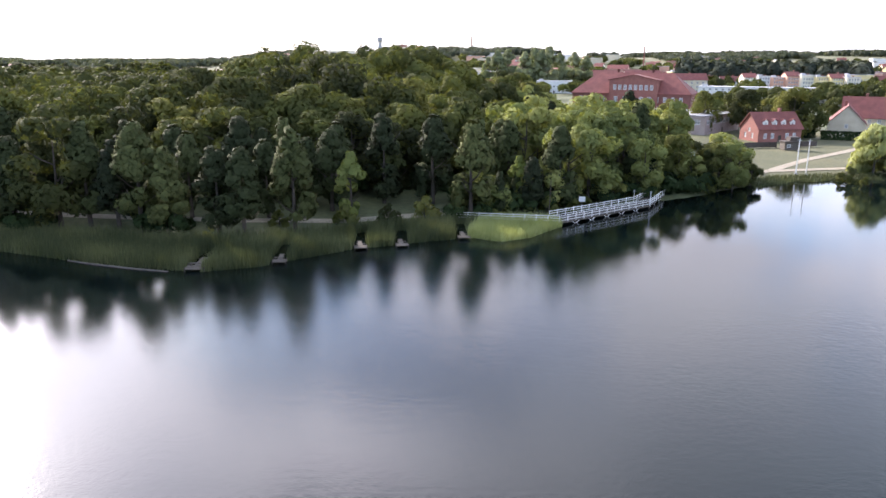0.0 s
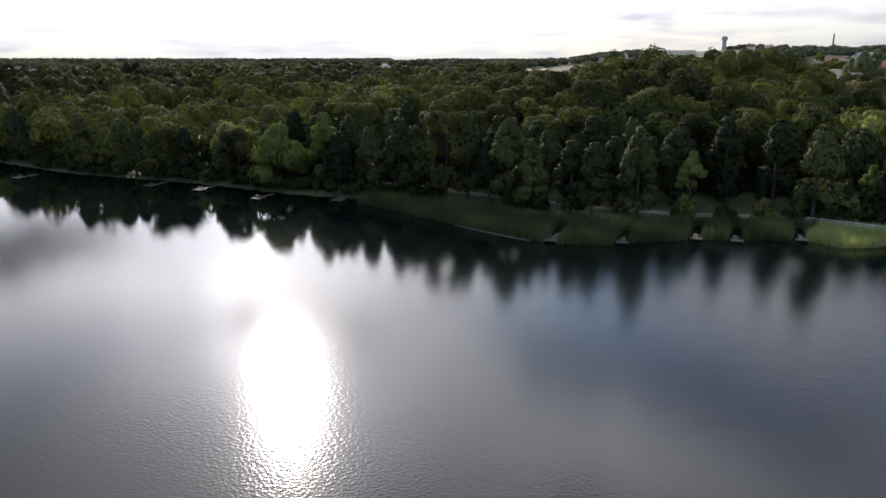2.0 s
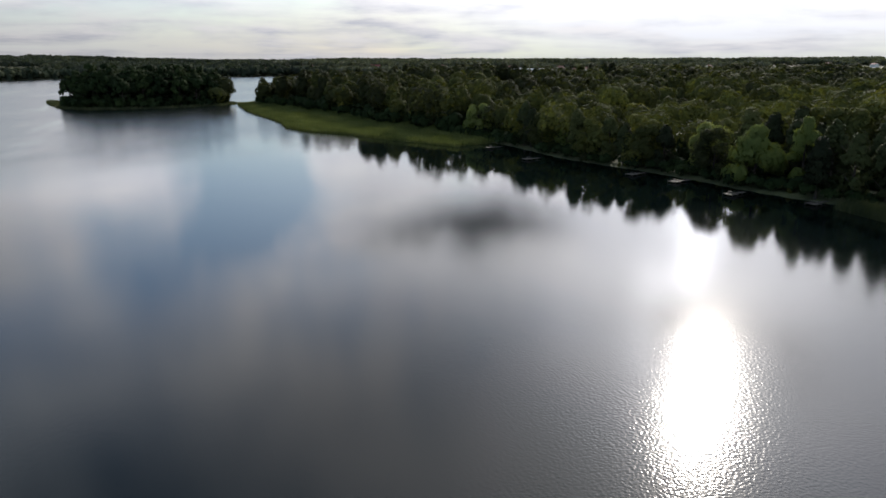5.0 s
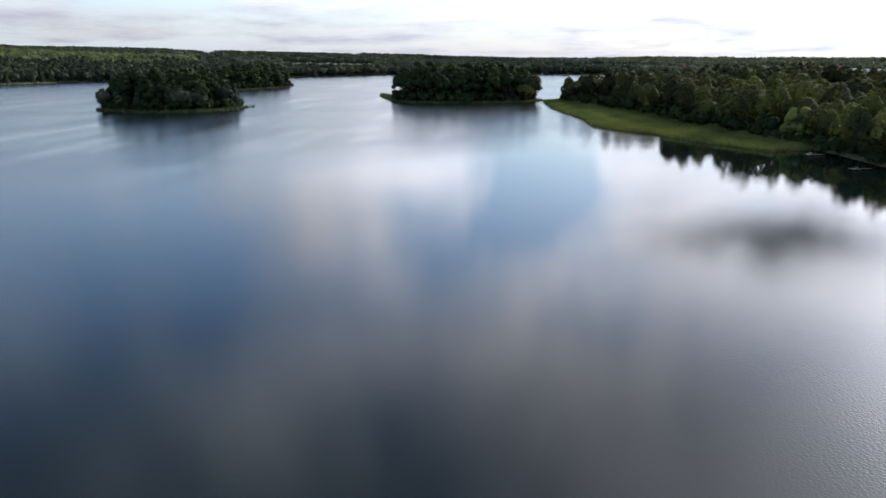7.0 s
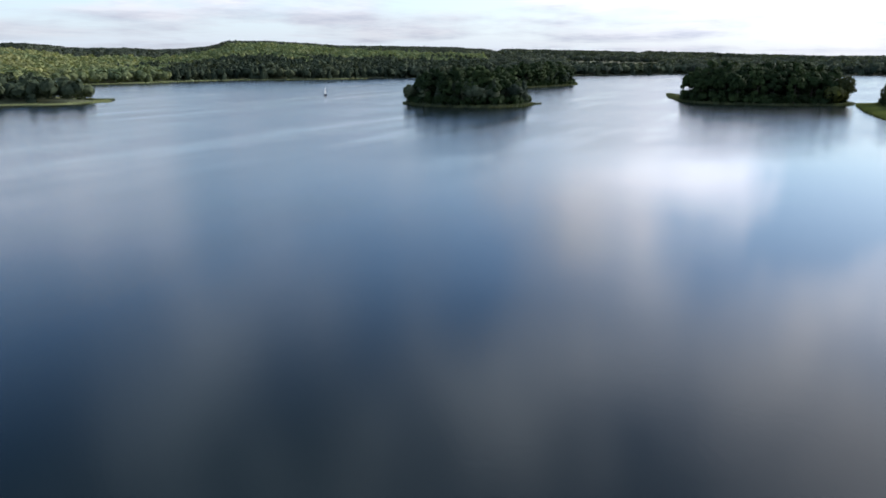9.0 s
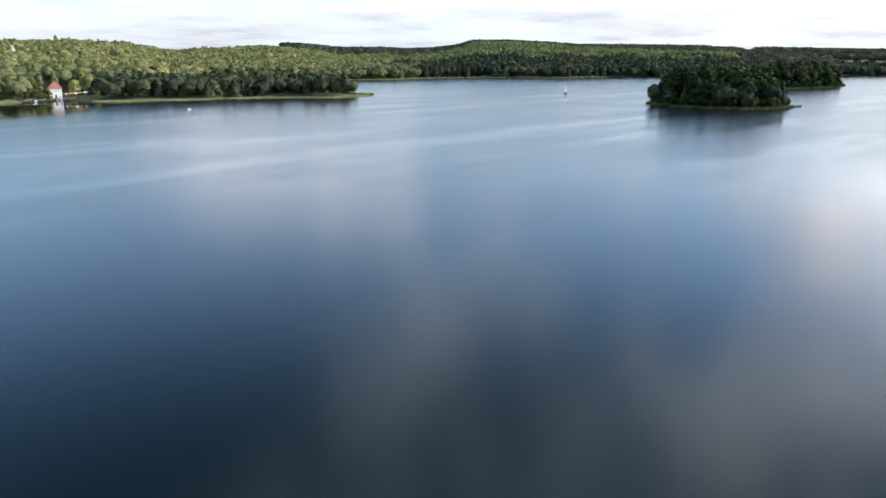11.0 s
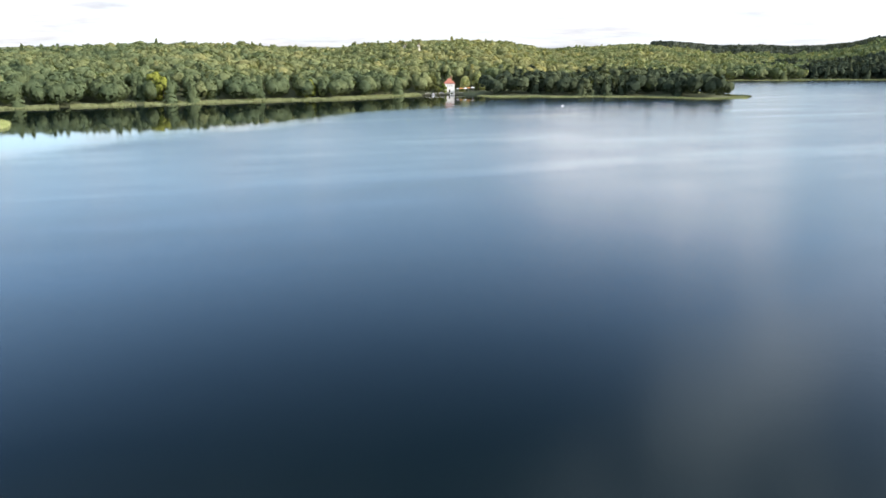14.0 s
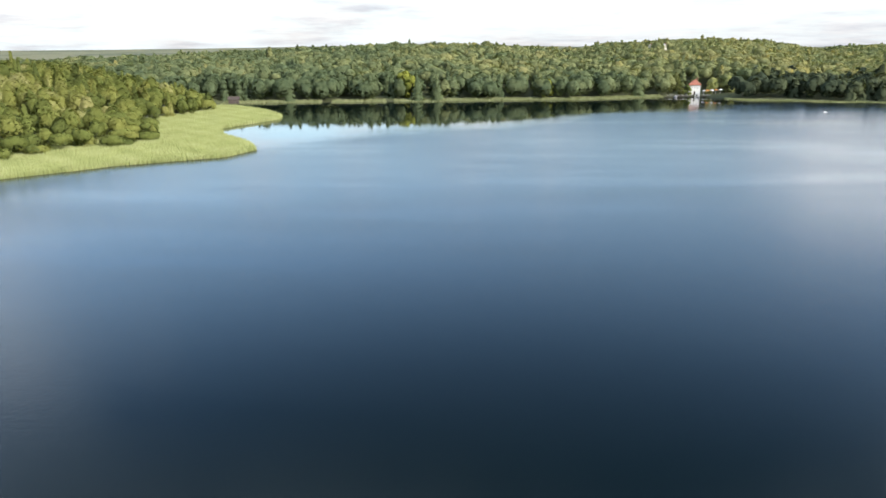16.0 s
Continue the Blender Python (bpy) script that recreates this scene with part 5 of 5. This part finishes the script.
for k, (wall, word, tall) in enumerate([(CREAM, "cream", 11.0), (WHITE, "white", 11.8), (SALMON, "salmon", 11.2), (SALMON, "salmon", 12.4), (CREAM, "cream", 13.0), (YELLOW, "yellow", 12.0), (YELLOW, "yellow", 11.2), (CREAM, "cream", 11.8)]):
    x, y = at_bearing(-8.2 - k * 0.92, 640)
    house("terraced_house", f"{word} terraced town house in a closed row", x, y, 12 + r_turn[k % 4], 10.3, 11, tall, tall + (0 if k % 3 else 3.0), wall, FELT if k % 3 else TILE, [o for f in range(4) for o in rows(10.3, 4, 1.0 + 2.8 * f, 1.2, 1.6)], (), "flat" if k % 3 else "gable", 1, True, door=False)

# the town: rows of houses and flats towards the horizon
TONES = [(CREAM, "cream"), (SALMON, "salmon"), (YELLOW, "yellow"), (WHITE, "white"), (BEIGE, "beige")]
r = np.random.default_rng(77)
town, tries = [(82, 471, 45), (-55, 560, 22), (84, 286, 16)], 0
while len(town) < 125 and tries < 6000:
    tries += 1
    az, d = r.uniform(-20, 12), 430 * (1400 / 430) ** r.random()
    x, y = at_bearing(az, d)
    if d < 560 and az > -9 or (az < -6.5 and az > -17 and d < 690) or any(math.hypot(x - a, y - b) < c + 14 for a, b, c in town):
        continue
    wall, word = TONES[int(r.integers(5))]
    flats = r.random() < 0.45
    L, W = (r.uniform(22, 40), 12) if flats else (r.uniform(11, 18), r.uniform(9, 11))
    eaves = r.uniform(9, 12.5) if flats else r.uniform(4.5, 7)
    cols, floors = int(L / 4), int((eaves - 0.8) / 2.9)
    holes = [o for f in range(floors) for o in rows(L, cols, 1.0 + 2.9 * f, 1.4, 1.5)] if d < 800 else ()
    flat = flats and r.random() < 0.7
    house("town_house" if not flats else "apartment_block", f"{word} {'apartment block' if flats else 'house'} with a {'flat pale roof' if flat else 'tiled roof'} in town", x, y, -az + r.uniform(-25, 25), L, W, eaves,
          eaves if flat else eaves + r.uniform(3.5, 5), wall, FELT if flat else (TILE if r.random() < 0.7 else TILE_BROWN), holes, (), "flat" if flat else "gable", 0 if flat else 1, True,
          category="building" if flats else "house", door=False)
    town.append((x, y, L * 0.55))
# houses on the southern hill
for (x, y), turn in zip(HILL_HOUSES, (74, 80)):
    house("hillside_house", "cream gabled house among trees on the wooded hill", x, y, turn, 12, 8.5, 9.0, 13, CREAM, FELT, rows(12, 4, 1.2, 1.3, 1.7) + rows(12, 4, 5.4, 1.3, 1.7), rows(8.5, 3, 1.2, 1.3, 1.7) + rows(8.5, 3, 5.4, 1.3, 1.7), "gable", 1, True, door=False)
# village and hall far behind the western wood
for az, d in [(64, 1150), (62.5, 1200), (66, 1260), (58, 1250), (55, 1330), (52, 1280), (47, 1350), (72, 1180), (60, 1350), (32.6, 900), (31.6, 880), (30.9, 930), (30.2, 900), (33.2, 960), (29.6, 950), (32.0, 990), (24.5, 1420), (26.0, 1400), (16.0, 1450), (17.2, 1480)]:
    x, y = at_bearing(az, d)
    house("village_house", "small pale village house beyond the woods", x, y, -az + r.uniform(-20, 20), 14, 9, 5, 9, CREAM, TILE_BROWN, rows(14, 3, 1.2, 1.6, 1.5), (), "gable", 1, True, z=float(land([(x, y)])[0]) + 2, door=False)
for k in range(44):
    az, d = 38 + 54 * r.random(), 880 + 900 * r.random() ** 1.3
    x, y = at_bearing(az, d)
    if float(shore([(x, y)])[0]) < 60:
        continue
    wall, word = TONES[int(r.integers(5))]
    L = r.uniform(11, 24)
    house("village_house", f"{word} village house on the plain beyond the woods", x, y, -az + r.uniform(-35, 35), L, 9, r.uniform(4, 6), r.uniform(8, 10), wall, TILE_BROWN if r.random() < 0.5 else TILE, (), (), "gable", 1, True, door=False)
for az, d, turn in [(22.0, 1430, -22), (27.6, 1380, -30)]:
    x, y = at_bearing(az, d)
    house("storage_hall", "long low pale hall on the ridge beyond the woods", x, y, turn, 60, 18, 8, 8, CREAM, FELT, rows(60, 10, 3.5, 2.5, 1.6), (), "flat", 0, True, category="building")
house("storage_hall", "long low white hall among distant trees", -960, 386, 22, 70, 18, 8, 8, WHITE, FELT, rows(70, 10, 4, 3, 1.5), (), "flat", 0, True, z=5.0, category="building")


def tower(name, label, x, y, z, wide, tall, mat, cap):
    root = tagged(new(name), label, "tower")
    root.matrix_basis = pose(x, y, z)
    bm = bmesh.new()
    tube(bm, [(0, 0, -2), (0, 0, tall * 0.6), (0, 0, tall)], [wide * 0.55, wide * 0.5, wide * 0.46], 12)
    part("shaft", bm, mat, root)
    if cap:
        bm = bmesh.new()
        tube(bm, [(0, 0, tall * 0.72), (0, 0, tall * 0.76), (0, 0, tall), (0, 0, tall + 1.5)], [wide * 0.5, wide * 0.72, wide * 0.72, wide * 0.3], 12)
        part("tank", bm, mat, root)


for name, label, az, d, wide, tall, mat, cap in [("water_tower", "grey water tower on the skyline", 19.0, 1500, 7.5, 25, GREY, True), ("factory_chimney", "slim factory chimney on the skyline", -0.9, 1100, 1.7, 34, BRICK, False),
                                                 ("factory_chimney", "slim factory chimney on the skyline", 12.0, 1500, 2.6, 30, BRICK, False)]:
    x, y = at_bearing(az, d)
    tower(name, label, x, y, float(land([(x, y)])[0]), wide, tall, mat, cap)

# ---- boardwalk of white railings ----
DECK, RAIL = 0.65, 1.1


def railing(root, a, b, z=DECK, last=True):
    """Posts and three rails between two corners."""
    a, b = Vector((*a, z)), Vector((*b, z))
    n = max(1, round((b - a).length / 1.9))
    for i in range(n + (1 if last else 0)):
        p = a.lerp(b, i / n)
        bm = bmesh.new()
        box(bm, p.x - 0.06, p.y - 0.06, z - 0.25, p.x + 0.06, p.y + 0.06, z + RAIL)
        box(bm, p.x - 0.075, p.y - 0.075, z + RAIL, p.x + 0.075, p.y + 0.075, z + RAIL + 0.04)
        part("post", bm, WHITE, root)
    for h, t in ((RAIL - 0.06, 0.11), (RAIL * 0.62, 0.09), (RAIL * 0.22, 0.09)):
        bm = bmesh.new()
        side = (b - a).normalized().cross(Vector((0, 0, 1))) * 0.075
        beam(bm, a + Vector((0, 0, h)) + side, b + Vector((0, 0, h)) + side, 0.05, t)
        part("rail", bm, WHITE, root)


def planking(root, loop, z, along):
    """Deck boards clipped to a four-cornered outline: corners a-b one edge, d-c the other."""
    a, b, c, d = [Vector((*p, z)) for p in loop]
    n = max(2, int((b - a).length / 0.2))
    bm = bmesh.new()
    for i in range(n):
        s0, s1 = (i + 0.04) / n, (i + 0.96) / n
        q = [a.lerp(b, s0), a.lerp(b, s1), d.lerp(c, s1), d.lerp(c, s0)]
        v = [bm.verts.new(p) for p in q] + [bm.verts.new(p - Vector((0, 0, 0.06))) for p in q]
        for f in ((0, 1, 2, 3), (7, 6, 5, 4), (0, 4, 5, 1), (1, 5, 6, 2), (2, 6, 7, 3), (3, 7, 4, 0)):
            bm.faces.new([v[k] for k in f])
    part("deck", bm, WOOD, root)
    for e0, e1 in ((a, b), (d, c)):
        bm = bmesh.new()
        beam(bm, e0 - Vector((0, 0, 0.17)), e1 - Vector((0, 0, 0.17)), 0.12, 0.2)
        part("bearer", bm, WOOD, root)
        k = max(2, round((e1 - e0).length / 4.0))
        for i in range(k + 1):
            p = e0.lerp(e1, i / k)
            bm = bmesh.new()
            tube(bm, [(p.x, p.y, -2.6), (p.x, p.y, z - 0.07)], [0.13, 0.12], 8)
            part("post", bm, DARKWOOD, root)
            if 0 < i < k:
                bm = bmesh.new()
                dirn = (e1 - e0).normalized()
                for s in (-1, 1):
                    beam(bm, p + Vector((0, 0, -0.75)), p + dirn * (0.8 * s) + Vector((0, 0, -0.25)), 0.09)
                part("brace", bm, WHITE, root)


walkway = tagged(new("boardwalk"), "wooden boardwalk with white railings over the lake edge", "boardwalk")
A, B, C, D = (-9.6, 115.2), (4.9, 134.0), (2.1, 135.8), (-11.6, 118.6)
E1, E2 = (-26.4, 113.9), (-26.6, 116.4)
planking(walkway, (A, B, C, D), DECK, True)
planking(walkway, (E1, A, D, E2), DECK - 0.005, True)
railing(walkway, E1, A, last=False)
railing(walkway, A, B)
railing(walkway, D, (-0.6, 132.4), last=False)
railing(walkway, (-0.6, 132.4), C)
planking(walkway, (B, (8.0, 146.0), (5.6, 146.4), C), DECK + 0.01, True)
railing(walkway, B, (8.0, 146.0))
railing(walkway, C, (5.6, 146.4))
sign = tagged(new("notice_board"), "white notice board on a post by the boardwalk", "sign")
bm = bmesh.new()
box(bm, -6.9, 127.6, 0.3, -6.78, 127.72, 2.3)
part("post", bm, WOOD, sign)
bm = bmesh.new()
box(bm, -7.4, 127.5, 1.9, -6.3, 127.57, 2.8)
part("panel", bm, WHITE, sign, "white panel")
for x, y, tall in [(5.0, 134.1, 2.8), (2.1, 136.0, 2.6)]:
    lamp = tagged(new("lamp_post"), "white lamp post at the end of the boardwalk", "lamp post")
    bm = bmesh.new()
    tube(bm, [(x, y, 0.3), (x, y, tall)], [0.07, 0.06], 8)
    part("pole", bm, WHITE, lamp)
    bm = bmesh.new()
    tube(bm, [(x, y, tall), (x, y, tall + 0.1), (x, y, tall + 0.32), (x, y, tall + 0.4)], [0.07, 0.18, 0.18, 0.05], 8)
    part("head", bm, GREY, lamp)
pole = tagged(new("flagpole"), "slim bare pole among the bank trees", "pole")
bm = bmesh.new()
tube(bm, [(-12.0, 121.5, 0), (-11.8, 121.5, 6.5)], [0.07, 0.04], 6)
part("shaft", bm, WOOD, pole)

# ---- angling jetties ----


def jetty(x, y, turn, long=6.0, wide=2.4, label="small weathered wooden angling jetty with a bench"):
    """Boards on piles, with a gangway behind and a bench."""
    root = tagged(new("jetty"), label, "jetty", "angling jetties")
    root.matrix_basis = pose(x, y, 0, 0, 0, turn)
    n = int(wide / 0.2)
    for i in range(n):
        bm = bmesh.new()
        y0 = -0.2 + i * 0.2
        box(bm, -1.3, y0, 0.38, 1.3, y0 + 0.18, 0.42)
        part("plank", bm, WOOD, root)
    bm = bmesh.new()
    box(bm, -0.45, wide - 0.2, 0.37, 0.45, wide + long, 0.41)
    part("gangway", bm, WOOD, root)
    for px, py in ((-1.2, -0.1), (1.2, -0.1), (-1.2, wide - 0.35), (1.2, wide - 0.35), (-0.4, wide + long * 0.6), (0.4, wide + long * 0.6)):
        bm = bmesh.new()
        tube(bm, [(px, py, -2.2), (px, py, 0.62)], [0.08, 0.07], 7)
        part("post", bm, DARKWOOD, root)
    for py in (0.0, wide - 0.5):
        bm = bmesh.new()
        beam(bm, (-1.3, py, 0.31), (1.3, py, 0.31), 0.1)
        part("bearer", bm, WOOD, root)
    bm = bmesh.new()
    box(bm, -0.9, wide - 0.9, 0.78, 0.9, wide - 0.55, 0.84)
    part("bench_seat", bm, WOOD, root)
    for px in (-0.75, 0.75):
        bm = bmesh.new()
        box(bm, px - 0.05, wide - 0.85, 0.42, px + 0.05, wide - 0.6, 0.78)
        part("bench_leg", bm, WOOD, root)
    return root


first = jetty(*PIERS[0], 18, 3.5, 2.0)
for (x, y), turn in zip(PIERS[1:], (20, 24, 24, 20)):
    copy_thing(first, pose(x, y, 0, 0, 0, turn) @ Matrix.Diagonal((0.72, 0.72, 0.9, 1)))
for x, y, turn in [(-207, 48, 10), (-178, 49, 12), (-144.5, 63, 14), (-132, 67, 12), (-114.5, 69, 15), (-101, 78, 15)]:
    copy_thing(first, pose(x, y, 0, 0, 0, turn))
boom = tagged(new("floating_log"), "long pale log floating along the reeds", "log")
bm = bmesh.new()
tube(bm, [(-71, 77.4, 0.02), (-66, 76.6, 0.06), (-60, 76.2, 0.05), (-55, 76.2, 0.03)], [0.10, 0.14, 0.15, 0.12], 8)
part("stem", bm, WOOD, boom)

# ---- paths, lawn and town shore ----


def ribbon(name, label, points, wide, mat, lift=0.05):
    p = np.array(points, float)
    t = np.linspace(0, len(p) - 1, len(p) * 8)
    c = np.column_stack([np.interp(t, np.arange(len(p)), p[:, k]) for k in (0, 1)])
    d = np.gradient(c, axis=0)
    d /= np.linalg.norm(d, axis=1, keepdims=True)
    nrm = np.column_stack([-d[:, 1], d[:, 0]])
    cols = [c + nrm * wide * s for s in (-0.5, -0.17, 0.17, 0.5)]
    verts = np.stack([np.column_stack([q, land(q) + lift]) for q in cols], 1).reshape(-1, 3)
    faces = [(4 * i + k, 4 * i + k + 1, 4 * i + k + 5, 4 * i + k + 4) for i in range(len(c) - 1) for k in range(3)]
    ob = new(name, mesh_from(name, verts, np.array(faces)[:, ::-1], [mat]))
    return tagged(ob, label, "path", kind="structure")


ribbon("path", "sandy lakeside path under the trees", [(-150, 82), (-120, 89), (-96, 97), (-76, 99), (-60, 101), (-44, 106), (-30, 116), (-18, 130), (-6, 144), (8, 152), (20, 164), (32, 182), (52, 192), (80, 204)], 2.6, SAND, 0.12)
ribbon("path", "pale gravel path across the town's lawn", [(34, 184), (46, 205), (58, 222), (70, 240), (82, 256)], 2.4, SAND, 0.12)
for x, y in [(38.7, 181.4), (40.8, 181.1)]:
    mast = tagged(new("mast"), "slim white mast standing on the lakeside lawn", "mast")
    z = float(land([(x, y)])[0])
    bm = bmesh.new()
    tube(bm, [(x, y, z - 0.2), (x, y, z + 4), (x, y, z + 8.2)], [0.13, 0.11, 0.07], 8)
    part("pole", bm, WHITE, mast)
    bm = bmesh.new()
    box(bm, x - 0.35, y - 0.35, z - 0.1, x + 0.35, y + 0.35, z + 0.18)
    part("footing", bm, GREY, mast)
    bm = bmesh.new()
    beam(bm, (x - 0.5, y, z + 7.8), (x + 0.5, y, z + 7.8), 0.07)
    part("crossbar", bm, WHITE, mast)


def hedge(x0, y0, x1, y1, tall, deep, seed):
    r = np.random.default_rng(seed)
    n = 900
    s, q = r.random(n), r.random(n)
    face = r.random(n) < 0.45
    L = math.hypot(x1 - x0, y1 - y0)
    ux, uy = (x1 - x0) / L, (y1 - y0) / L
    off = np.where(face, -deep / 2, r.uniform(-deep / 2, deep / 2, n))
    h = np.where(face, q * tall, tall * r.uniform(0.93, 1.05, n))
    c = np.column_stack([x0 + ux * L * s - uy * off, y0 + uy * L * s + ux * off, h])
    c[:, 2] += land(c[:, :2])
    nn = np.where(face[:, None], np.array([uy, -ux, 0.2]), np.array([0, 0, 1.0])) + r.normal(size=(n, 3)) * 0.4
    v, f = cards(c, nn / np.linalg.norm(nn, axis=1, keepdims=True), 0.45, r)
    tagged(new("hedge", mesh_from("hedge", v, f, [LEAF_DARK])), "clipped dark green hedge before a house", "hedge")


hedge(61, 258, 78, 256, 2.6, 1.6, 3)
hedge(50, 262, 60, 262, 2.4, 1.6, 4)
fence = tagged(new("fence"), "dark wooden fence round the brick house's yard", "fence")
fa, fb = Vector((33, 226, 0)), Vector((55, 236, 0))
for i in range(12):
    p = fa.lerp(fb, i / 11)
    z = float(land([(p.x, p.y)])[0])
    bm = bmesh.new()
    box(bm, p.x - 0.07, p.y - 0.07, z - 0.2, p.x + 0.07, p.y + 0.07, z + 1.8)
    part("post", bm, DARKWOOD, fence)
    if i < 11 and i not in (5,):
        q = fa.lerp(fb, (i + 1) / 11)
        bm = bmesh.new()
        beam(bm, (p.x, p.y - 0.1, z + 0.9), (q.x, q.y - 0.1, z + 0.9), 0.05, 1.5)
        part("panel", bm, DARKWOOD, fence)
kiosk = house("kiosk", "small flat wooden kiosk with a pale front", 45.5, 226, 18, 4, 3, 2.4, 2.4, WOOD, DARKWOOD, [(0.6, 1.0, 1.2, 0.9)], (), "flat", 0, True, category="kiosk", door=False)
stand = tagged(new("terrace_bench"), "stepped grey benches of a small open-air stage", "bench")
zb = float(land([(-25.7, 206)])[0])
for i in range(5):
    bm = bmesh.new()
    box(bm, -30.5, 203 + i * 1.1, zb + 0.4 + 0.4 * i, -21.5, 203.4 + i * 1.1, zb + 0.5 + 0.4 * i)
    part("seat", bm, WHITE, stand)
    for px in (-30, -26, -22):
        bm = bmesh.new()
        box(bm, px - 0.1, 203.05 + i * 1.1, zb - 0.2, px + 0.1, 203.35 + i * 1.1, zb + 0.4 + 0.4 * i)
        part("support", bm, GREY, stand)

# ---- lakeside villa with its pier, and boats ----
house("lakeside_villa", "white lakeside villa with a steep orange-red roof", -115, -566, 168, 7.4, 6.5, 6.6, 10.2, WHITE, plain("orange_roof_tiles", (0.24, 0.085, 0.06), (0.33, 0.13, 0.085), 0.5, 0.8, 0.03), rows(7.4, 2, 1.2, 1.1, 1.5) + rows(7.4, 3, 4.0, 1.0, 1.5), rows(6.5, 2, 1.2, 1.1, 1.5) + rows(6.5, 2, 4.0, 1.0, 1.5), "hip", 1)
pier = tagged(new("pier"), "wooden bathing pier before the villa", "pier")
bm = bmesh.new()
for i in range(60):
    box(bm, -122 + i * 0.5, -556, 0.55, -121.54 + i * 0.5, -552, 0.62)
part("deck", bm, WOOD, pier)
for i in range(9):
    for y in (-555.8, -552.2):
        bm = bmesh.new()
        tube(bm, [(-121.5 + i * 3.6, y, -2.5), (-121.5 + i * 3.6, y, 0.9)], [0.13, 0.12], 7)
        part("post", bm, WOOD, pier)
bm = bmesh.new()
beam(bm, (-122, -552.1, 1.5), (-92.2, -552.1, 1.5), 0.1)
part("rail", bm, WHITE, pier)
for i in range(5):
    shade = tagged(new("parasol"), "orange and white parasol on the villa's terrace", "parasol", "parasols of the terrace")
    x, y = -119.8 - i * 2.9, -560 - 1.1 * (i % 2)
    z = float(land([(x, y)])[0])
    bm = bmesh.new()
    tube(bm, [(x, y, z - 0.1), (x, y, z + 2.7)], [0.05, 0.05], 6)
    part("pole", bm, WHITE, shade)
    bm = bmesh.new()
    bmesh.ops.create_cone(bm, segments=8, radius1=1.6, radius2=0.05, depth=0.8, matrix=Matrix.Translation((x, y, z + 2.9)), cap_ends=True)
    part("canopy", bm, CANVAS if i % 2 else WHITE, shade)


def hull_bm(long, wide, tall):
    """A boat's hull from cross sections, pointed at the bow, with a sunken cockpit."""
    bm = bmesh.new()
    secs = []
    for s, k in ((-0.5, 0.72), (-0.25, 0.95), (0, 1.0), (0.25, 0.78), (0.42, 0.35), (0.5, 0.03)):
        x, w = s * long, wide / 2 * k
        rise = tall * (1 + 0.25 * max(s, 0) * 2)
        secs.append([bm.verts.new(p) for p in ((x, -w, rise), (x, -w * 0.8, 0.1 * tall), (x, 0, -0.25 * tall), (x, w * 0.8, 0.1 * tall), (x, w, rise), (x, w * 0.75, rise), (x, w * 0.6, rise * 0.6), (x, -w * 0.6, rise * 0.6), (x, -w * 0.75, rise))])
    for a, b in zip(secs, secs[1:]):
        for i in range(9):
            bm.faces.new((a[i], a[(i + 1) % 9], b[(i + 1) % 9], b[i]))
    bm.faces.new(secs[0][::-1])
    bm.faces.new(secs[-1])
    return bm


def sail_bm(foot, tall, fore=False):
    bm = bmesh.new()
    n = 6
    grid = []
    for i in range(n + 1):
        h = i / n
        row = []
        for j in range(4):
            s = j / 3
            w = foot * (1 - h) ** 0.85
            row.append(bm.verts.new(((s * w) * (-1 if not fore else 1), 0.18 * foot * math.sin(math.pi * s) * (1 - h), 1.0 + h * tall)))
        grid.append(row)
    for i in range(n):
        for j in range(3):
            bm.faces.new((grid[i][j], grid[i][j + 1], grid[i + 1][j + 1], grid[i + 1][j]))
    bmesh.ops.solidify(bm, geom=bm.faces[:], thickness=0.02)
    return bm


def boat(x, y, turn, long, sails, label, hull_mat):
    root = tagged(new("sailing_boat" if sails else "motor_boat"), label, "boat")
    root.matrix_basis = pose(x, y, 0.12, 0, 0, turn)
    part("hull", hull_bm(long, long * 0.34, long * 0.11), hull_mat, root)
    if sails:
        bm = bmesh.new()
        tube(bm, [(long * 0.08, 0, 0.2), (long * 0.08, 0, long * 1.25)], [0.07, 0.04], 7)
        part("mast", bm, WHITE, root)
        bm = bmesh.new()
        tube(bm, [(long * 0.08, 0, 0.95), (-long * 0.38, 0, 1.0)], [0.05, 0.04], 6)
        part("boom", bm, WHITE, root)
        s = part("mainsail", sail_bm(long * 0.44, long * 1.08), WHITE, root, "white mainsail")
        s.location.x = long * 0.07
        s = part("foresail", sail_bm(long * 0.34, long * 0.8, True), WHITE, root, "white foresail")
        s.location.x = long * 0.10
    else:
        bm = bmesh.new()
        box(bm, -0.1 * long, -long * 0.11, long * 0.08, 0.18 * long, long * 0.11, long * 0.24)
        part("cabin", bm, WHITE, root)
        bm = bmesh.new()
        box(bm, -0.52 * long, -0.15, 0.1, -0.47 * long, 0.15, 0.75)
        part("outboard_motor", bm, STEEL, root)
    return root


boat(-417, -377, 70, 4.6, True, "sailing boat with white sails and a dark hull", STEEL)
boat(-113.2, -549.5, 100, 3.8, True, "white sailing boat moored at the pier", WHITE)
boat(-110.8, -549, 80, 3.2, True, "white sailing boat moored at the pier", WHITE)
boat(-139.5, -422, 20, 2.4, False, "small white motor boat lying on the lake", WHITE)
boat(-98, -549.5, 95, 4.4, False, "small white motor boat lying on the lake", WHITE)
hut = house("boat_hut", "small dark boat hut on the reedy shore", 188, -484, 10, 6, 4, 2.6, 4.0, DARKWOOD, DARKWOOD, [(1.0, 1.0, 1.0, 0.8)], (), "gable", 0, True, z=0.4, category="hut", door=False)
